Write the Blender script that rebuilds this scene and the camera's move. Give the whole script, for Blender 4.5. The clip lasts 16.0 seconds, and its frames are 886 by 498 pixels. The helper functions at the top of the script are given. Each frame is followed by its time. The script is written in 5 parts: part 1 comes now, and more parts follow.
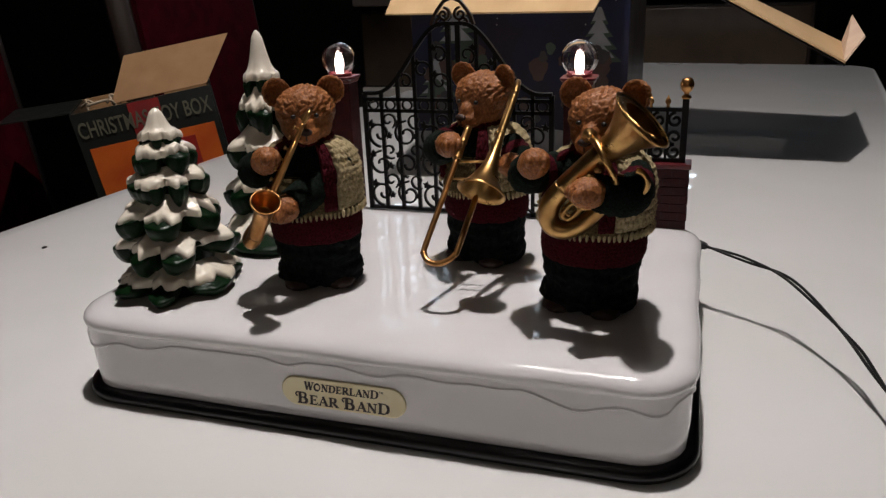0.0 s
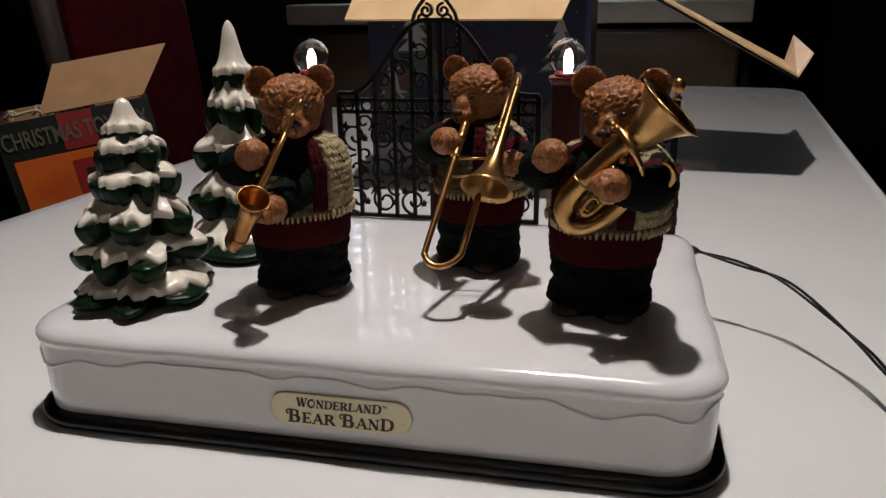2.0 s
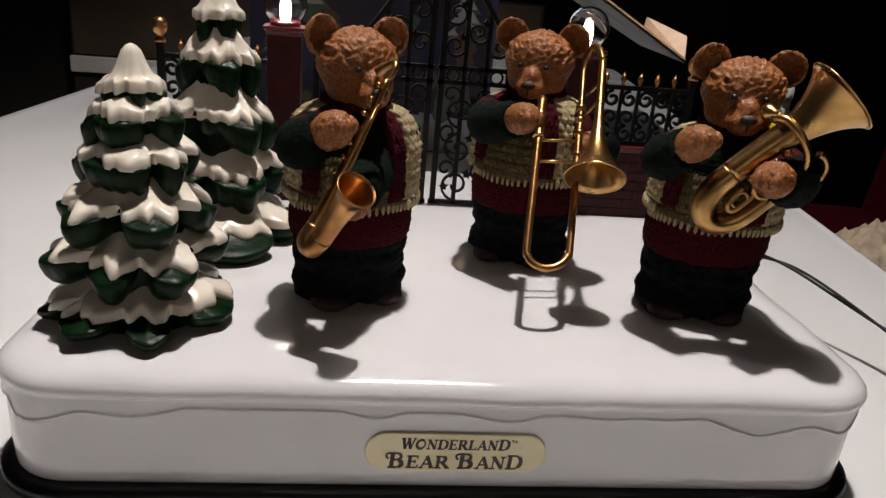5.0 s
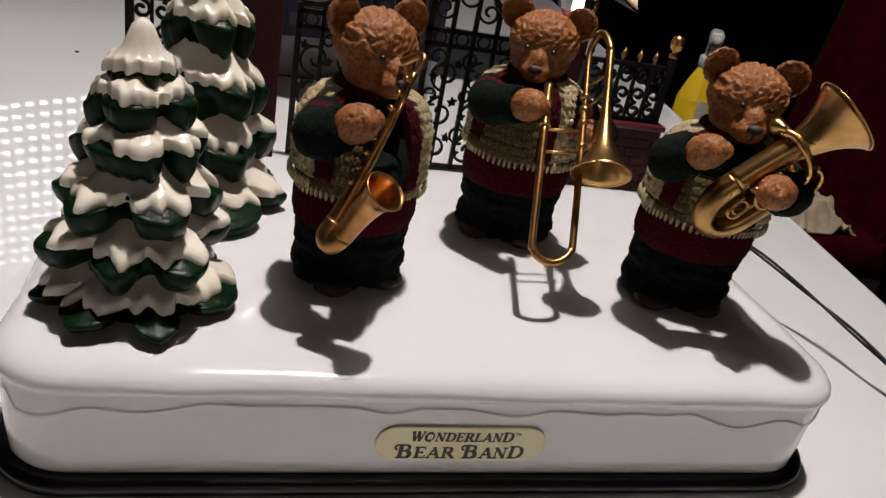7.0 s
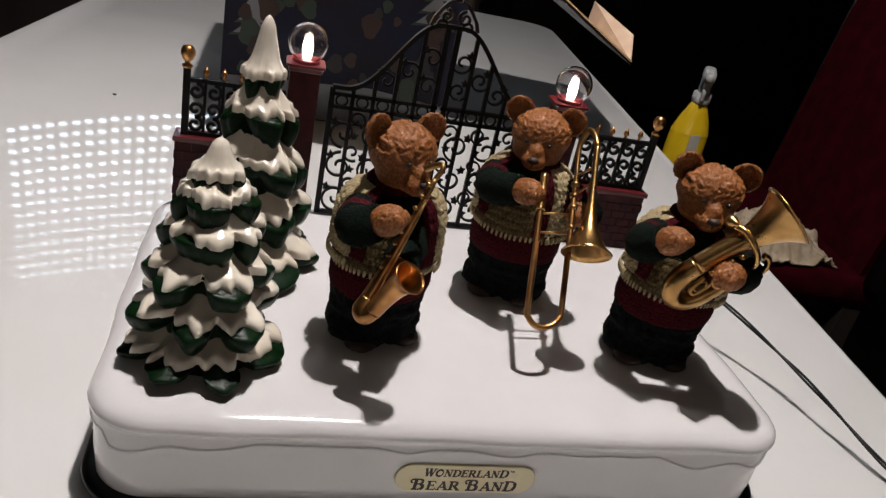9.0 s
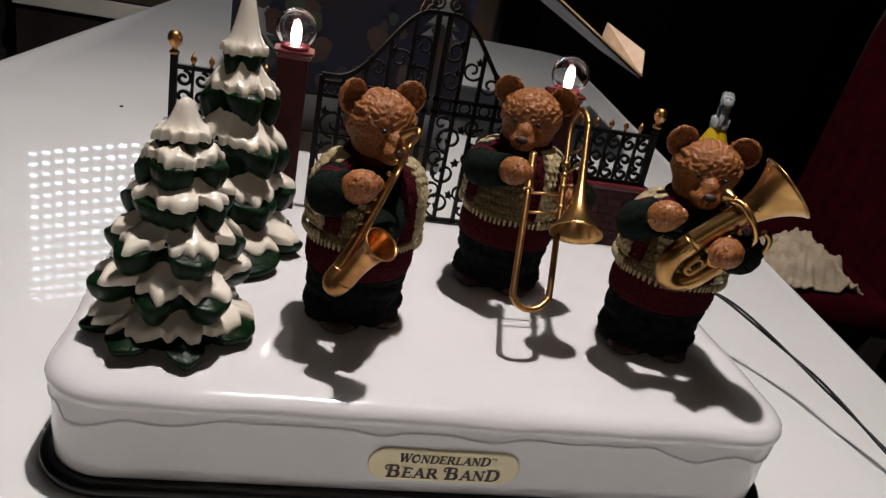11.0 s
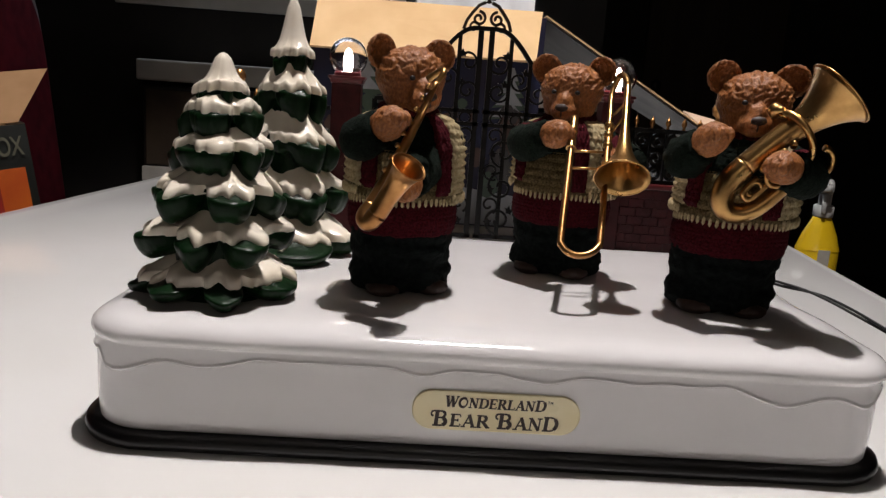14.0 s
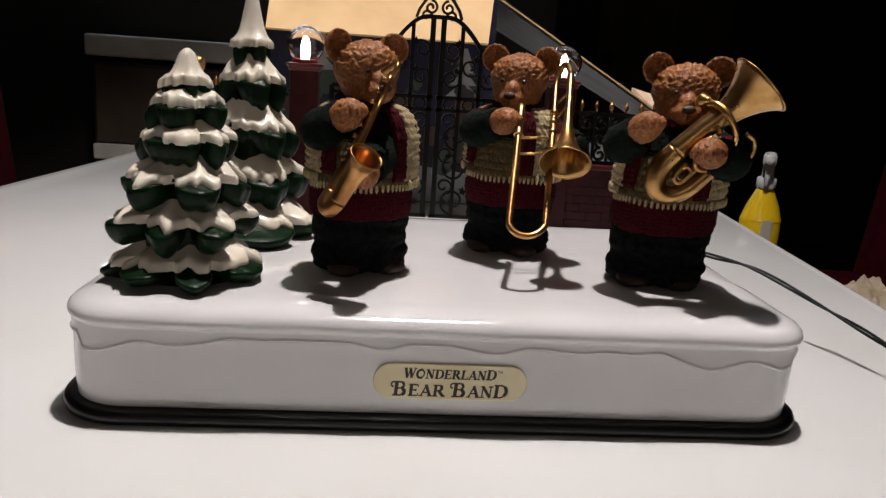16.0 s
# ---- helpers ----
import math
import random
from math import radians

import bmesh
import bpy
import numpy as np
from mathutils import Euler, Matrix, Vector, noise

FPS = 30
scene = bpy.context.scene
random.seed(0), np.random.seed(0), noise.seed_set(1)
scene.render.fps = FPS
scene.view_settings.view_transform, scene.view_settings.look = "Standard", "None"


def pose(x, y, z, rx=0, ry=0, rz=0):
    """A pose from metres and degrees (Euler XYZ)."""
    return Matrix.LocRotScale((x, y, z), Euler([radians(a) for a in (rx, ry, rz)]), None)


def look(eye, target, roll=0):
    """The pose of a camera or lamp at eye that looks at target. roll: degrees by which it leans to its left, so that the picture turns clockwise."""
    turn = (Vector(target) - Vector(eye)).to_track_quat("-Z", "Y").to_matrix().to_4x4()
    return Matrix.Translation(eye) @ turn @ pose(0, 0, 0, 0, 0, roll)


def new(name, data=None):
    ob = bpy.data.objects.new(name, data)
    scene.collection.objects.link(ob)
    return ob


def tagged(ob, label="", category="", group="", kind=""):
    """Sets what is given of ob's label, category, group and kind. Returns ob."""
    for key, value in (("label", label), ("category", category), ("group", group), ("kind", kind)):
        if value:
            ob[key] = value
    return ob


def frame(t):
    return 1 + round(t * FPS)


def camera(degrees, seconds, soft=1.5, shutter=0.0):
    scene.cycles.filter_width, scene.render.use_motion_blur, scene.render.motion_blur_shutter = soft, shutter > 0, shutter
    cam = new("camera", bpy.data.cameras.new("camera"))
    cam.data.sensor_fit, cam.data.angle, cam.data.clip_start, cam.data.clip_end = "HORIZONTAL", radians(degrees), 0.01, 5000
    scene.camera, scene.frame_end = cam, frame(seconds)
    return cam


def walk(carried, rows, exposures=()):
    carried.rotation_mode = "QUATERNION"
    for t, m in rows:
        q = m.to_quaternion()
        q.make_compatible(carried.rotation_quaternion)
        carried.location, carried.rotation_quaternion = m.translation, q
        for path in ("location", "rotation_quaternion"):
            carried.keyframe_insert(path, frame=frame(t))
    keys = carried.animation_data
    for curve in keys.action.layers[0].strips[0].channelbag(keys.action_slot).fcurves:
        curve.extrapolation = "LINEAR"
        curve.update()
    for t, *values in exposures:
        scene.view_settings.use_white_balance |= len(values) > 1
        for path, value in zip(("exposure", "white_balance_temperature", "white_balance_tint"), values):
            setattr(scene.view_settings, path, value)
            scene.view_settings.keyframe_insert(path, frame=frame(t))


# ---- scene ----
cam = camera(60.3, 16.0, soft=1.35)
PATH = [
    (0.0, (0.1575, -0.3040, 0.2261), (0.0098, 0.1408, 0.0519), -2.40),
    (0.5, (0.1490, -0.3057, 0.2207), (-0.0001, 0.1373, 0.0429), -2.73),
    (1.0, (0.1369, -0.3026, 0.2110), (0.0034, 0.1495, 0.0445), -0.76),
    (1.5, (0.1160, -0.2983, 0.2074), (-0.0064, 0.1612, 0.0529), -0.44),
    (2.0, (0.1138, -0.2919, 0.2061), (0.0118, 0.1707, 0.0464), -0.90),
    (2.5, (0.0896, -0.2913, 0.2070), (0.0199, 0.1776, 0.0480), 0.98),
    (3.0, (0.0741, -0.2873, 0.1983), (0.0189, 0.1816, 0.0338), 4.60),
    (3.5, (0.0293, -0.2717, 0.1917), (-0.0067, 0.2005, 0.0310), 2.05),
    (6.0, (-0.0603, -0.2312, 0.2063), (0.0324, 0.2193, 0.0102), 9.42),
    (6.5, (-0.0771, -0.2267, 0.2130), (0.0180, 0.2177, 0.0045), 9.72),
    (7.0, (-0.0832, -0.2194, 0.2200), (0.0362, 0.2122, -0.0025), 11.16),
    (7.5, (-0.0861, -0.2191, 0.2611), (0.0365, 0.2007, 0.0188), 10.76),
    (8.0, (-0.1051, -0.2436, 0.2704), (0.0188, 0.1854, 0.0455), 11.35),
    (8.5, (-0.1129, -0.2601, 0.2782), (0.0078, 0.1732, 0.0597), 12.63),
    (9.0, (-0.1072, -0.2595, 0.2734), (0.0132, 0.1736, 0.0545), 12.52),
    (11.5, (-0.0676, -0.2653, 0.2337), (0.0160, 0.1928, 0.0514), 10.88),
    (12.0, (-0.0491, -0.2734, 0.2243), (0.0024, 0.1960, 0.0597), 9.30),
    (12.5, (-0.0269, -0.2862, 0.2128), (0.0062, 0.1900, 0.0642), 6.96),
    (13.0, (-0.0232, -0.2958, 0.2002), (-0.0028, 0.1850, 0.0646), 5.00),
    (13.5, (-0.0219, -0.2954, 0.1895), (-0.0003, 0.1906, 0.0739), 3.94),
    (14.0, (-0.0376, -0.2894, 0.1500), (-0.0184, 0.1996, 0.0475), 4.11),
    (14.5, (-0.0367, -0.2882, 0.1364), (0.0071, 0.2015, 0.0459), 5.31),
    (15.0, (-0.0413, -0.3009, 0.1413), (0.0002, 0.1864, 0.0371), 3.92),
    (15.5, (-0.0381, -0.3080, 0.1495), (0.0091, 0.1766, 0.0358), 4.42),
    (16.0, (-0.0380, -0.3127, 0.1596), (0.0092, 0.1709, 0.0417), 3.99),
]
walk(cam, [(t, look(eye, target, roll)) for t, eye, target, roll in PATH],
     exposures=((0.0, -0.30), (1.5, -0.34), (3.5, -0.08), (6.5, 0.02), (9.0, -0.10), (11.5, -0.06), (14.5, 0.18), (16.0, 0.12)))

# ---- world and light ----
world = bpy.data.worlds.new("night")
scene.world = world
world.use_nodes = True
world.node_tree.nodes["Background"].inputs[0].default_value = (0.55, 0.6, 0.75, 1)
world.node_tree.nodes["Background"].inputs[1].default_value = 0.004

LAMP = Vector((0.040, 0.180, 1.40))


def point_lamp(name, place, power, radius, colour):
    data = bpy.data.lights.new(name, "POINT")
    data.energy, data.shadow_soft_size, data.color = power, radius, colour
    ob = new(name, data)
    ob.location = place
    return ob


point_lamp("pendant_bulb_light", LAMP, 69.0, 0.020, (1.0, 0.94, 0.918))
# added fill from behind the camera, where no lamp is known
fill_data = bpy.data.lights.new("front_fill_light", "AREA")
fill_data.shape, fill_data.size, fill_data.size_y, fill_data.energy, fill_data.color = "RECTANGLE", 1.4, 0.7, 2.6, (1.0, 0.83, 0.69)
fill_light = new("front_fill_light", fill_data)
fill_light.matrix_world = look((0.05, -2.33, 0.78), (0.05, 0.0, 0.05))


# ---- materials ----
def mat(name, colour, rough=0.5, metal=0.0, second=None, scale=40.0, mix=0.5, bump=0.0, bump_scale=300.0,
        coat=0.0, stretch=(1, 1, 1), rough_vary=0.08, spec=0.5, object_random=0.0):
    m = bpy.data.materials.new(name)
    m.use_nodes = True
    nt = m.node_tree
    b = nt.nodes["Principled BSDF"]
    n, l = nt.nodes.new, nt.links.new
    co = n("ShaderNodeTexCoord")
    mp = n("ShaderNodeMapping")
    mp.inputs["Scale"].default_value = stretch
    l(co.outputs["Object"], mp.inputs["Vector"])
    t1 = n("ShaderNodeTexNoise")
    t1.inputs["Scale"].default_value, t1.inputs["Detail"].default_value = scale, 5.0
    l(mp.outputs[0], t1.inputs["Vector"])
    ramp = n("ShaderNodeMapRange")
    ramp.inputs[1].default_value, ramp.inputs[2].default_value = 0.35, 0.65
    l(t1.outputs["Fac"], ramp.inputs[0])
    mixer = n("ShaderNodeMix")
    mixer.data_type = "RGBA"
    second = second or tuple(c * 0.82 for c in colour)
    mixer.inputs["A"].default_value = (*colour, 1)
    mixer.inputs["B"].default_value = (*[a + (c - a) * mix * 2 if mix < 0.5 else c for a, c in zip(colour, second)], 1)
    l(ramp.outputs[0], mixer.inputs["Factor"])
    out = mixer.outputs["Result"]
    if object_random:
        info, hsv = n("ShaderNodeObjectInfo"), n("ShaderNodeHueSaturation")
        mr = n("ShaderNodeMapRange")
        mr.inputs[3].default_value, mr.inputs[4].default_value = 1 - object_random, 1 + object_random
        l(info.outputs["Random"], mr.inputs[0])
        l(mr.outputs[0], hsv.inputs["Value"])
        l(out, hsv.inputs["Color"])
        out = hsv.outputs[0]
    l(out, b.inputs["Base Color"])
    t2 = n("ShaderNodeTexNoise")
    t2.inputs["Scale"].default_value, t2.inputs["Detail"].default_value = bump_scale, 4.0
    l(mp.outputs[0], t2.inputs["Vector"])
    rr = n("ShaderNodeMapRange")
    rr.inputs[3].default_value, rr.inputs[4].default_value = max(0.02, rough - rough_vary), min(1, rough + rough_vary)
    l(t1.outputs["Fac"], rr.inputs[0])
    l(rr.outputs[0], b.inputs["Roughness"])
    b.inputs["Metallic"].default_value = metal
    b.inputs["Specular IOR Level"].default_value = spec
    b.inputs["Coat Weight"].default_value = coat
    b.inputs["Coat Roughness"].default_value = 0.035
    if bump:
        bp = n("ShaderNodeBump")
        bp.inputs["Strength"].default_value, bp.inputs["Distance"].default_value = bump, 0.0006
        l(t2.outputs["Fac"], bp.inputs["Height"])
        l(bp.outputs[0], b.inputs["Normal"])
    return m


def glow(name, colour, strength):
    m = bpy.data.materials.new(name)
    m.use_nodes = True
    b = m.node_tree.nodes["Principled BSDF"]
    b.inputs["Base Color"].default_value = (*colour, 1)
    b.inputs["Emission Color"].default_value = (*colour, 1)
    b.inputs["Emission Strength"].default_value = strength
    return m


def glass(name, colour, rough=0.0, ior=1.45):
    m = bpy.data.materials.new(name)
    m.use_nodes = True
    b = m.node_tree.nodes["Principled BSDF"]
    b.inputs["Base Color"].default_value = (*colour, 1)
    b.inputs["Transmission Weight"].default_value = 1.0
    b.inputs["Roughness"].default_value = rough
    b.inputs["IOR"].default_value = ior
    return m


M_TABLE = mat("white_laminate", (0.74, 0.73, 0.72), 0.032, second=(0.71, 0.70, 0.68), scale=9, bump=0.0, bump_scale=900, rough_vary=0.012)
M_SHELL = mat("white_glazed_plastic", (0.78, 0.76, 0.76), 0.09, second=(0.74, 0.72, 0.72), scale=22, bump=0.04, bump_scale=60, coat=0.5, rough_vary=0.04)
M_RIM = mat("black_plastic", (0.007, 0.007, 0.008), 0.35, bump=0.05)
# the foil's reflected light is put into a raised base colour
M_PLAQUE = mat("cream_gold_foil", (0.93, 0.83, 0.55), 0.30, metal=0.0, second=(0.88, 0.76, 0.46), scale=60, bump=0.03)
M_INK = mat("dark_brown_ink", (0.035, 0.018, 0.012), 0.5)
M_SNOW = mat("glazed_snow", (0.86, 0.79, 0.68), 0.18, second=(0.78, 0.69, 0.56), scale=55, bump=0.25, bump_scale=160, coat=0.35)
M_GREEN = mat("glazed_fir_green", (0.0035, 0.017, 0.0045), 0.34, second=(0.002, 0.010, 0.0028), scale=120, bump=0.6, bump_scale=260, spec=0.11)
M_FUR = mat("carved_brown_resin", (0.34, 0.125, 0.036), 0.48, second=(0.20, 0.068, 0.019), scale=950, bump=1.0, bump_scale=900, stretch=(1, 1, 0.7), spec=0.35)
M_FURDARK = mat("dark_brown_resin", (0.032, 0.013, 0.008), 0.6, bump=0.6, bump_scale=500)
M_EYE = mat("black_gloss", (0.010, 0.006, 0.005), 0.35)
M_PANTS = mat("dark_green_knit", (0.007, 0.010, 0.009), 0.95, second=(0.003, 0.004, 0.004), scale=350, bump=1.0, bump_scale=650, spec=0.1)
M_SLEEVE = mat("green_wool", (0.006, 0.011, 0.007), 0.95, second=(0.0025, 0.004, 0.003), scale=900, bump=1.0, bump_scale=700, spec=0.1)
M_BURG = mat("burgundy_wool", (0.066, 0.005, 0.009), 0.95, second=(0.028, 0.0025, 0.005), scale=900, bump=1.0, bump_scale=700, spec=0.1)
M_CREAM = mat("cream_wool", (0.46, 0.38, 0.23), 0.95, second=(0.34, 0.26, 0.14), scale=900, bump=1.0, bump_scale=650, spec=0.1)
M_TWEED = mat("olive_cream_knit", (0.15, 0.110, 0.050), 0.95, second=(0.060, 0.042, 0.020), scale=1000, bump=1.0, bump_scale=700, spec=0.1)
M_BRASS = mat("satin_brass", (0.58, 0.35, 0.13), 0.30, metal=1.0, second=(0.40, 0.22, 0.08), scale=120, bump=0.06, bump_scale=700)
M_BRASSDARK = mat("antique_copper_brass", (0.52, 0.27, 0.10), 0.32, metal=1.0, second=(0.30, 0.14, 0.05), scale=90, bump=0.08, bump_scale=700)
M_IRON = mat("black_gate_plastic", (0.003, 0.003, 0.0035), 0.4, spec=0.18, second=(0.007, 0.006, 0.005), scale=80, bump=0.15, bump_scale=400)
M_CREST = mat("bronzed_black_plastic", (0.055, 0.030, 0.016), 0.35, metal=0.5, second=(0.02, 0.012, 0.008), scale=120)
M_BRICK = mat("dark_red_brick_paint", (0.050, 0.006, 0.007), 0.5, spec=0.2, second=(0.028, 0.004, 0.005), scale=120, bump=0.4, bump_scale=350, object_random=0.15)
M_MORTAR = mat("dark_red_joint", (0.030, 0.005, 0.005), 0.6, bump=0.4)
M_LAMPRED = mat("red_plastic_cap", (0.11, 0.012, 0.015), 0.3, coat=0.3)
M_GLOBE = glass("clear_globe", (1, 0.98, 0.98))
M_BULB = glow("lit_bulb", (1.0, 0.84, 0.74), 16.0)
M_CABLE = mat("black_cable", (0.006, 0.006, 0.006), 0.45, spec=0.25)
M_CARD = mat("plain_cardboard", (0.62, 0.42, 0.22), 0.8, second=(0.55, 0.36, 0.18), scale=25, bump=0.1, bump_scale=900, stretch=(1, 0.2, 1))
# darker copy of the plain cardboard; weaker lamplight is put into its colour
M_CARDDIM = mat("dimmed_cardboard", (0.34, 0.19, 0.085), 0.8, second=(0.28, 0.15, 0.065), scale=25, bump=0.1, bump_scale=900, stretch=(1, 0.2, 1))
M_CARDPALE = mat("pale_cardboard", (0.70, 0.52, 0.38), 0.8, second=(0.64, 0.45, 0.32), scale=25, bump=0.1, bump_scale=900)
M_PRINT = mat("night_blue_print", (0.006, 0.010, 0.040), 0.5, second=(0.010, 0.007, 0.018), scale=14, spec=0.3)
M_PRINTSIDE = mat("dark_print", (0.03, 0.022, 0.022), 0.35, second=(0.012, 0.012, 0.014), scale=18)
M_PRINTGREEN = mat("print_dark_green", (0.03, 0.055, 0.035), 0.35)
M_PRINTWHITE = mat("print_white", (0.24, 0.25, 0.27), 0.4)
M_PRINTBROWN = mat("print_brown", (0.05, 0.02, 0.012), 0.4)
M_PRINTRED = mat("print_red", (0.30, 0.02, 0.015), 0.4, second=(0.20, 0.02, 0.02), scale=25)
M_PRINTORANGE = mat("print_orange", (0.62, 0.14, 0.018), 0.4, second=(0.45, 0.07, 0.012), scale=14)
M_PRINTBLACK = mat("print_black", (0.012, 0.014, 0.012), 0.4)
# gold print darkened likewise, for the dim light on the toy carton
M_PRINTGOLDDIM = mat("print_gold_dimmed", (0.12, 0.115, 0.08), 0.45)
M_PAPER = mat("white_paper", (0.80, 0.80, 0.82), 0.75, bump=0.2, bump_scale=120)
M_VELVET = mat("burgundy_upholstery", (0.040, 0.0016, 0.004), 0.95, second=(0.024, 0.001, 0.003), scale=30, bump=0.5, bump_scale=600, spec=0.04)
M_DARKWOOD = mat("black_stained_wood", (0.018, 0.014, 0.013), 0.45, second=(0.03, 0.02, 0.016), scale=12, stretch=(1, 1, 0.1))
M_FLOOR = mat("dark_wood_floor", (0.05, 0.03, 0.02), 0.5, second=(0.03, 0.018, 0.012), scale=8, stretch=(0.15, 1, 1))
# wall and ceiling colours lowered; the room's dimness sits partly in them
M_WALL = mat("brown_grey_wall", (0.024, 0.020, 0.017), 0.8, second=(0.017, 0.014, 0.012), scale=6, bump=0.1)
M_CEIL = mat("ceiling_paint", (0.28, 0.26, 0.24), 0.9, scale=5)
M_TRIM = mat("cream_trim_paint", (0.74, 0.69, 0.62), 0.5, scale=8)
M_GLASSDARK = mat("smoked_panel", (0.11, 0.080, 0.058), 0.15, second=(0.07, 0.052, 0.040), scale=6)
M_DOOR = mat("brown_door_paint", (0.060, 0.040, 0.027), 0.6, second=(0.045, 0.030, 0.02), scale=10, stretch=(1, 1, 0.2))
M_YELLOW = mat("yellow_liquid", (0.80, 0.55, 0.02), 0.25, second=(0.72, 0.46, 0.01), scale=15, coat=0.6)
M_NOZZLE = mat("grey_white_plastic", (0.55, 0.56, 0.55), 0.4, bump=0.1)
M_CLEAR = mat("milky_plastic", (0.50, 0.47, 0.40), 0.25, coat=0.4)
M_CLOTH = mat("beige_cloth", (0.50, 0.41, 0.30), 0.95, second=(0.36, 0.28, 0.19), scale=40, bump=0.8, bump_scale=500, spec=0.1)
M_SHADE = mat("dark_lamp_shade", (0.03, 0.028, 0.026), 0.6)
M_SLOT = glow("lit_blind_gap", (0.72, 0.84, 1.0), 7.0)
M_STRIP = glow("streak_glow", (1.0, 0.95, 0.9), 200.0)


# ---- mesh helpers ----
def base(name, place, label, category, group="", kind=""):
    """An Empty at the thing's foot, to which its parts are bound."""
    ob = new(name)
    ob.empty_display_size = 0.02
    ob.location = place
    return tagged(ob, label, category, group, kind)


def origin_of(ob):
    p = Vector((0, 0, 0))
    while ob:
        p += ob.location
        ob = ob.parent
    return p


def part(name, bm, material, parent=None, label="", smooth=True):
    """One mesh object from a bmesh in world metres, bound under parent."""
    me = bpy.data.meshes.new(name)
    bmesh.ops.recalc_face_normals(bm, faces=bm.faces)
    off = origin_of(parent) if parent else Vector((0, 0, 0))
    for v in bm.verts:
        v.co -= off
    for f in bm.faces:
        f.smooth = smooth
    bm.to_mesh(me)
    bm.free()
    for m in (material if isinstance(material, (list, tuple)) else [material]):
        me.materials.append(m)
    ob = new(name, me)
    if parent:
        ob.parent = parent
    if label:
        ob["label"] = label
    return ob


def structure(name, bm, material, label, smooth=False):
    return tagged(part(name, bm, material, None, "", smooth), label, name.split("_")[0], "", "structure")


def add_box(bm, lo, hi, bevel=0.0, m=None, segs=2):
    r = bmesh.ops.create_cube(bm, size=1.0)
    lo, hi = Vector(lo), Vector(hi)
    for v in r["verts"]:
        v.co = Vector([lo[i] + (v.co[i] + 0.5) * (hi[i] - lo[i]) for i in range(3)])
    vs = r["verts"]
    if bevel:
        es = list({e for v in vs for e in v.link_edges})
        vs = list({v for f in bmesh.ops.bevel(bm, geom=es, offset=bevel, segments=segs, profile=0.5, affect="EDGES")["faces"] for v in f.verts} | {v for v in vs if v.is_valid})
    if m is not None:
        for v in vs:
            v.co = m @ v.co
    return vs


def boxm(lo, hi, bevel=0.0, m=None):
    bm = bmesh.new()
    add_box(bm, lo, hi, bevel, m)
    return bm


def add_tube(bm, pts, rad, seg=10, cap=True):
    pts = [Vector(p) for p in pts]
    n = len(pts)
    rads = rad if isinstance(rad, (list, tuple)) else [rad] * n
    tang = [(pts[min(i + 1, n - 1)] - pts[max(i - 1, 0)]).normalized() for i in range(n)]
    side = tang[0].orthogonal().normalized()
    rings = []
    for i in range(n):
        side = (side - tang[i] * side.dot(tang[i])).normalized()
        up = tang[i].cross(side)
        rings.append([bm.verts.new(pts[i] + rads[i] * (math.cos(a) * side + math.sin(a) * up)) for a in [2 * math.pi * k / seg for k in range(seg)]])
    for a, b in zip(rings, rings[1:]):
        for k in range(seg):
            bm.faces.new((a[k], a[(k + 1) % seg], b[(k + 1) % seg], b[k]))
    if cap:
        bm.faces.new(list(reversed(rings[0])))
        bm.faces.new(rings[-1])
    return rings


def smooth_path(keys, steps=8):
    """Points of a smooth line through the keys."""
    k = [Vector(p) for p in keys]
    k = [2 * k[0] - k[1]] + k + [2 * k[-1] - k[-2]]
    out = []
    for i in range(1, len(k) - 2):
        for s in range(steps):
            t = s / steps
            out.append(0.5 * ((2 * k[i]) + (k[i + 1] - k[i - 1]) * t + (2 * k[i - 1] - 5 * k[i] + 4 * k[i + 1] - k[i + 2]) * t * t + (3 * k[i] - k[i - 1] - 3 * k[i + 1] + k[i + 2]) * t ** 3))
    out.append(k[-2])
    return out


def spread(values, n):
    """n values along the list, evenly and linearly."""
    return [float(x) for x in np.interp(np.linspace(0, len(values) - 1, n), range(len(values)), values)]


def tubem(keys, rads, seg=10, steps=8):
    bm = bmesh.new()
    p = smooth_path(keys, steps)
    add_tube(bm, p, spread(rads, len(p)) if isinstance(rads, (list, tuple)) else rads, seg)
    return bm


def add_lathe(bm, profile, m=None, seg=24, close=False):
    """Turns (radius, height) pairs round z."""
    m = m or Matrix.Identity(4)
    rings = []
    for r, z in profile:
        if r < 1e-6:
            rings.append([bm.verts.new(m @ Vector((0, 0, z)))])
        else:
            rings.append([bm.verts.new(m @ Vector((r * math.cos(a), r * math.sin(a), z))) for a in [2 * math.pi * k / seg for k in range(seg)]])
    for a, b in zip(rings, rings[1:]):
        for k in range(seg):
            q = (k + 1) % seg
            if len(a) == 1 and len(b) > 1:
                bm.faces.new((a[0], b[q], b[k]))
            elif len(b) == 1 and len(a) > 1:
                bm.faces.new((a[k], a[q], b[0]))
            elif len(a) > 1:
                bm.faces.new((a[k], a[q], b[q], b[k]))


def lathem(profile, m=None, seg=24):
    bm = bmesh.new()
    add_lathe(bm, profile, m, seg)
    return bm


def at(p, z_axis=(0, 0, 1)):
    return Matrix.Translation(p) @ Vector(z_axis).to_track_quat("Z", "Y").to_matrix().to_4x4()


def ball_profile(r, n=10, lo=-1.0):
    return [(r * math.sqrt(max(0, 1 - s * s)), r * s) for s in [math.sin(a) for a in np.linspace(math.asin(lo), math.pi / 2, n)]]


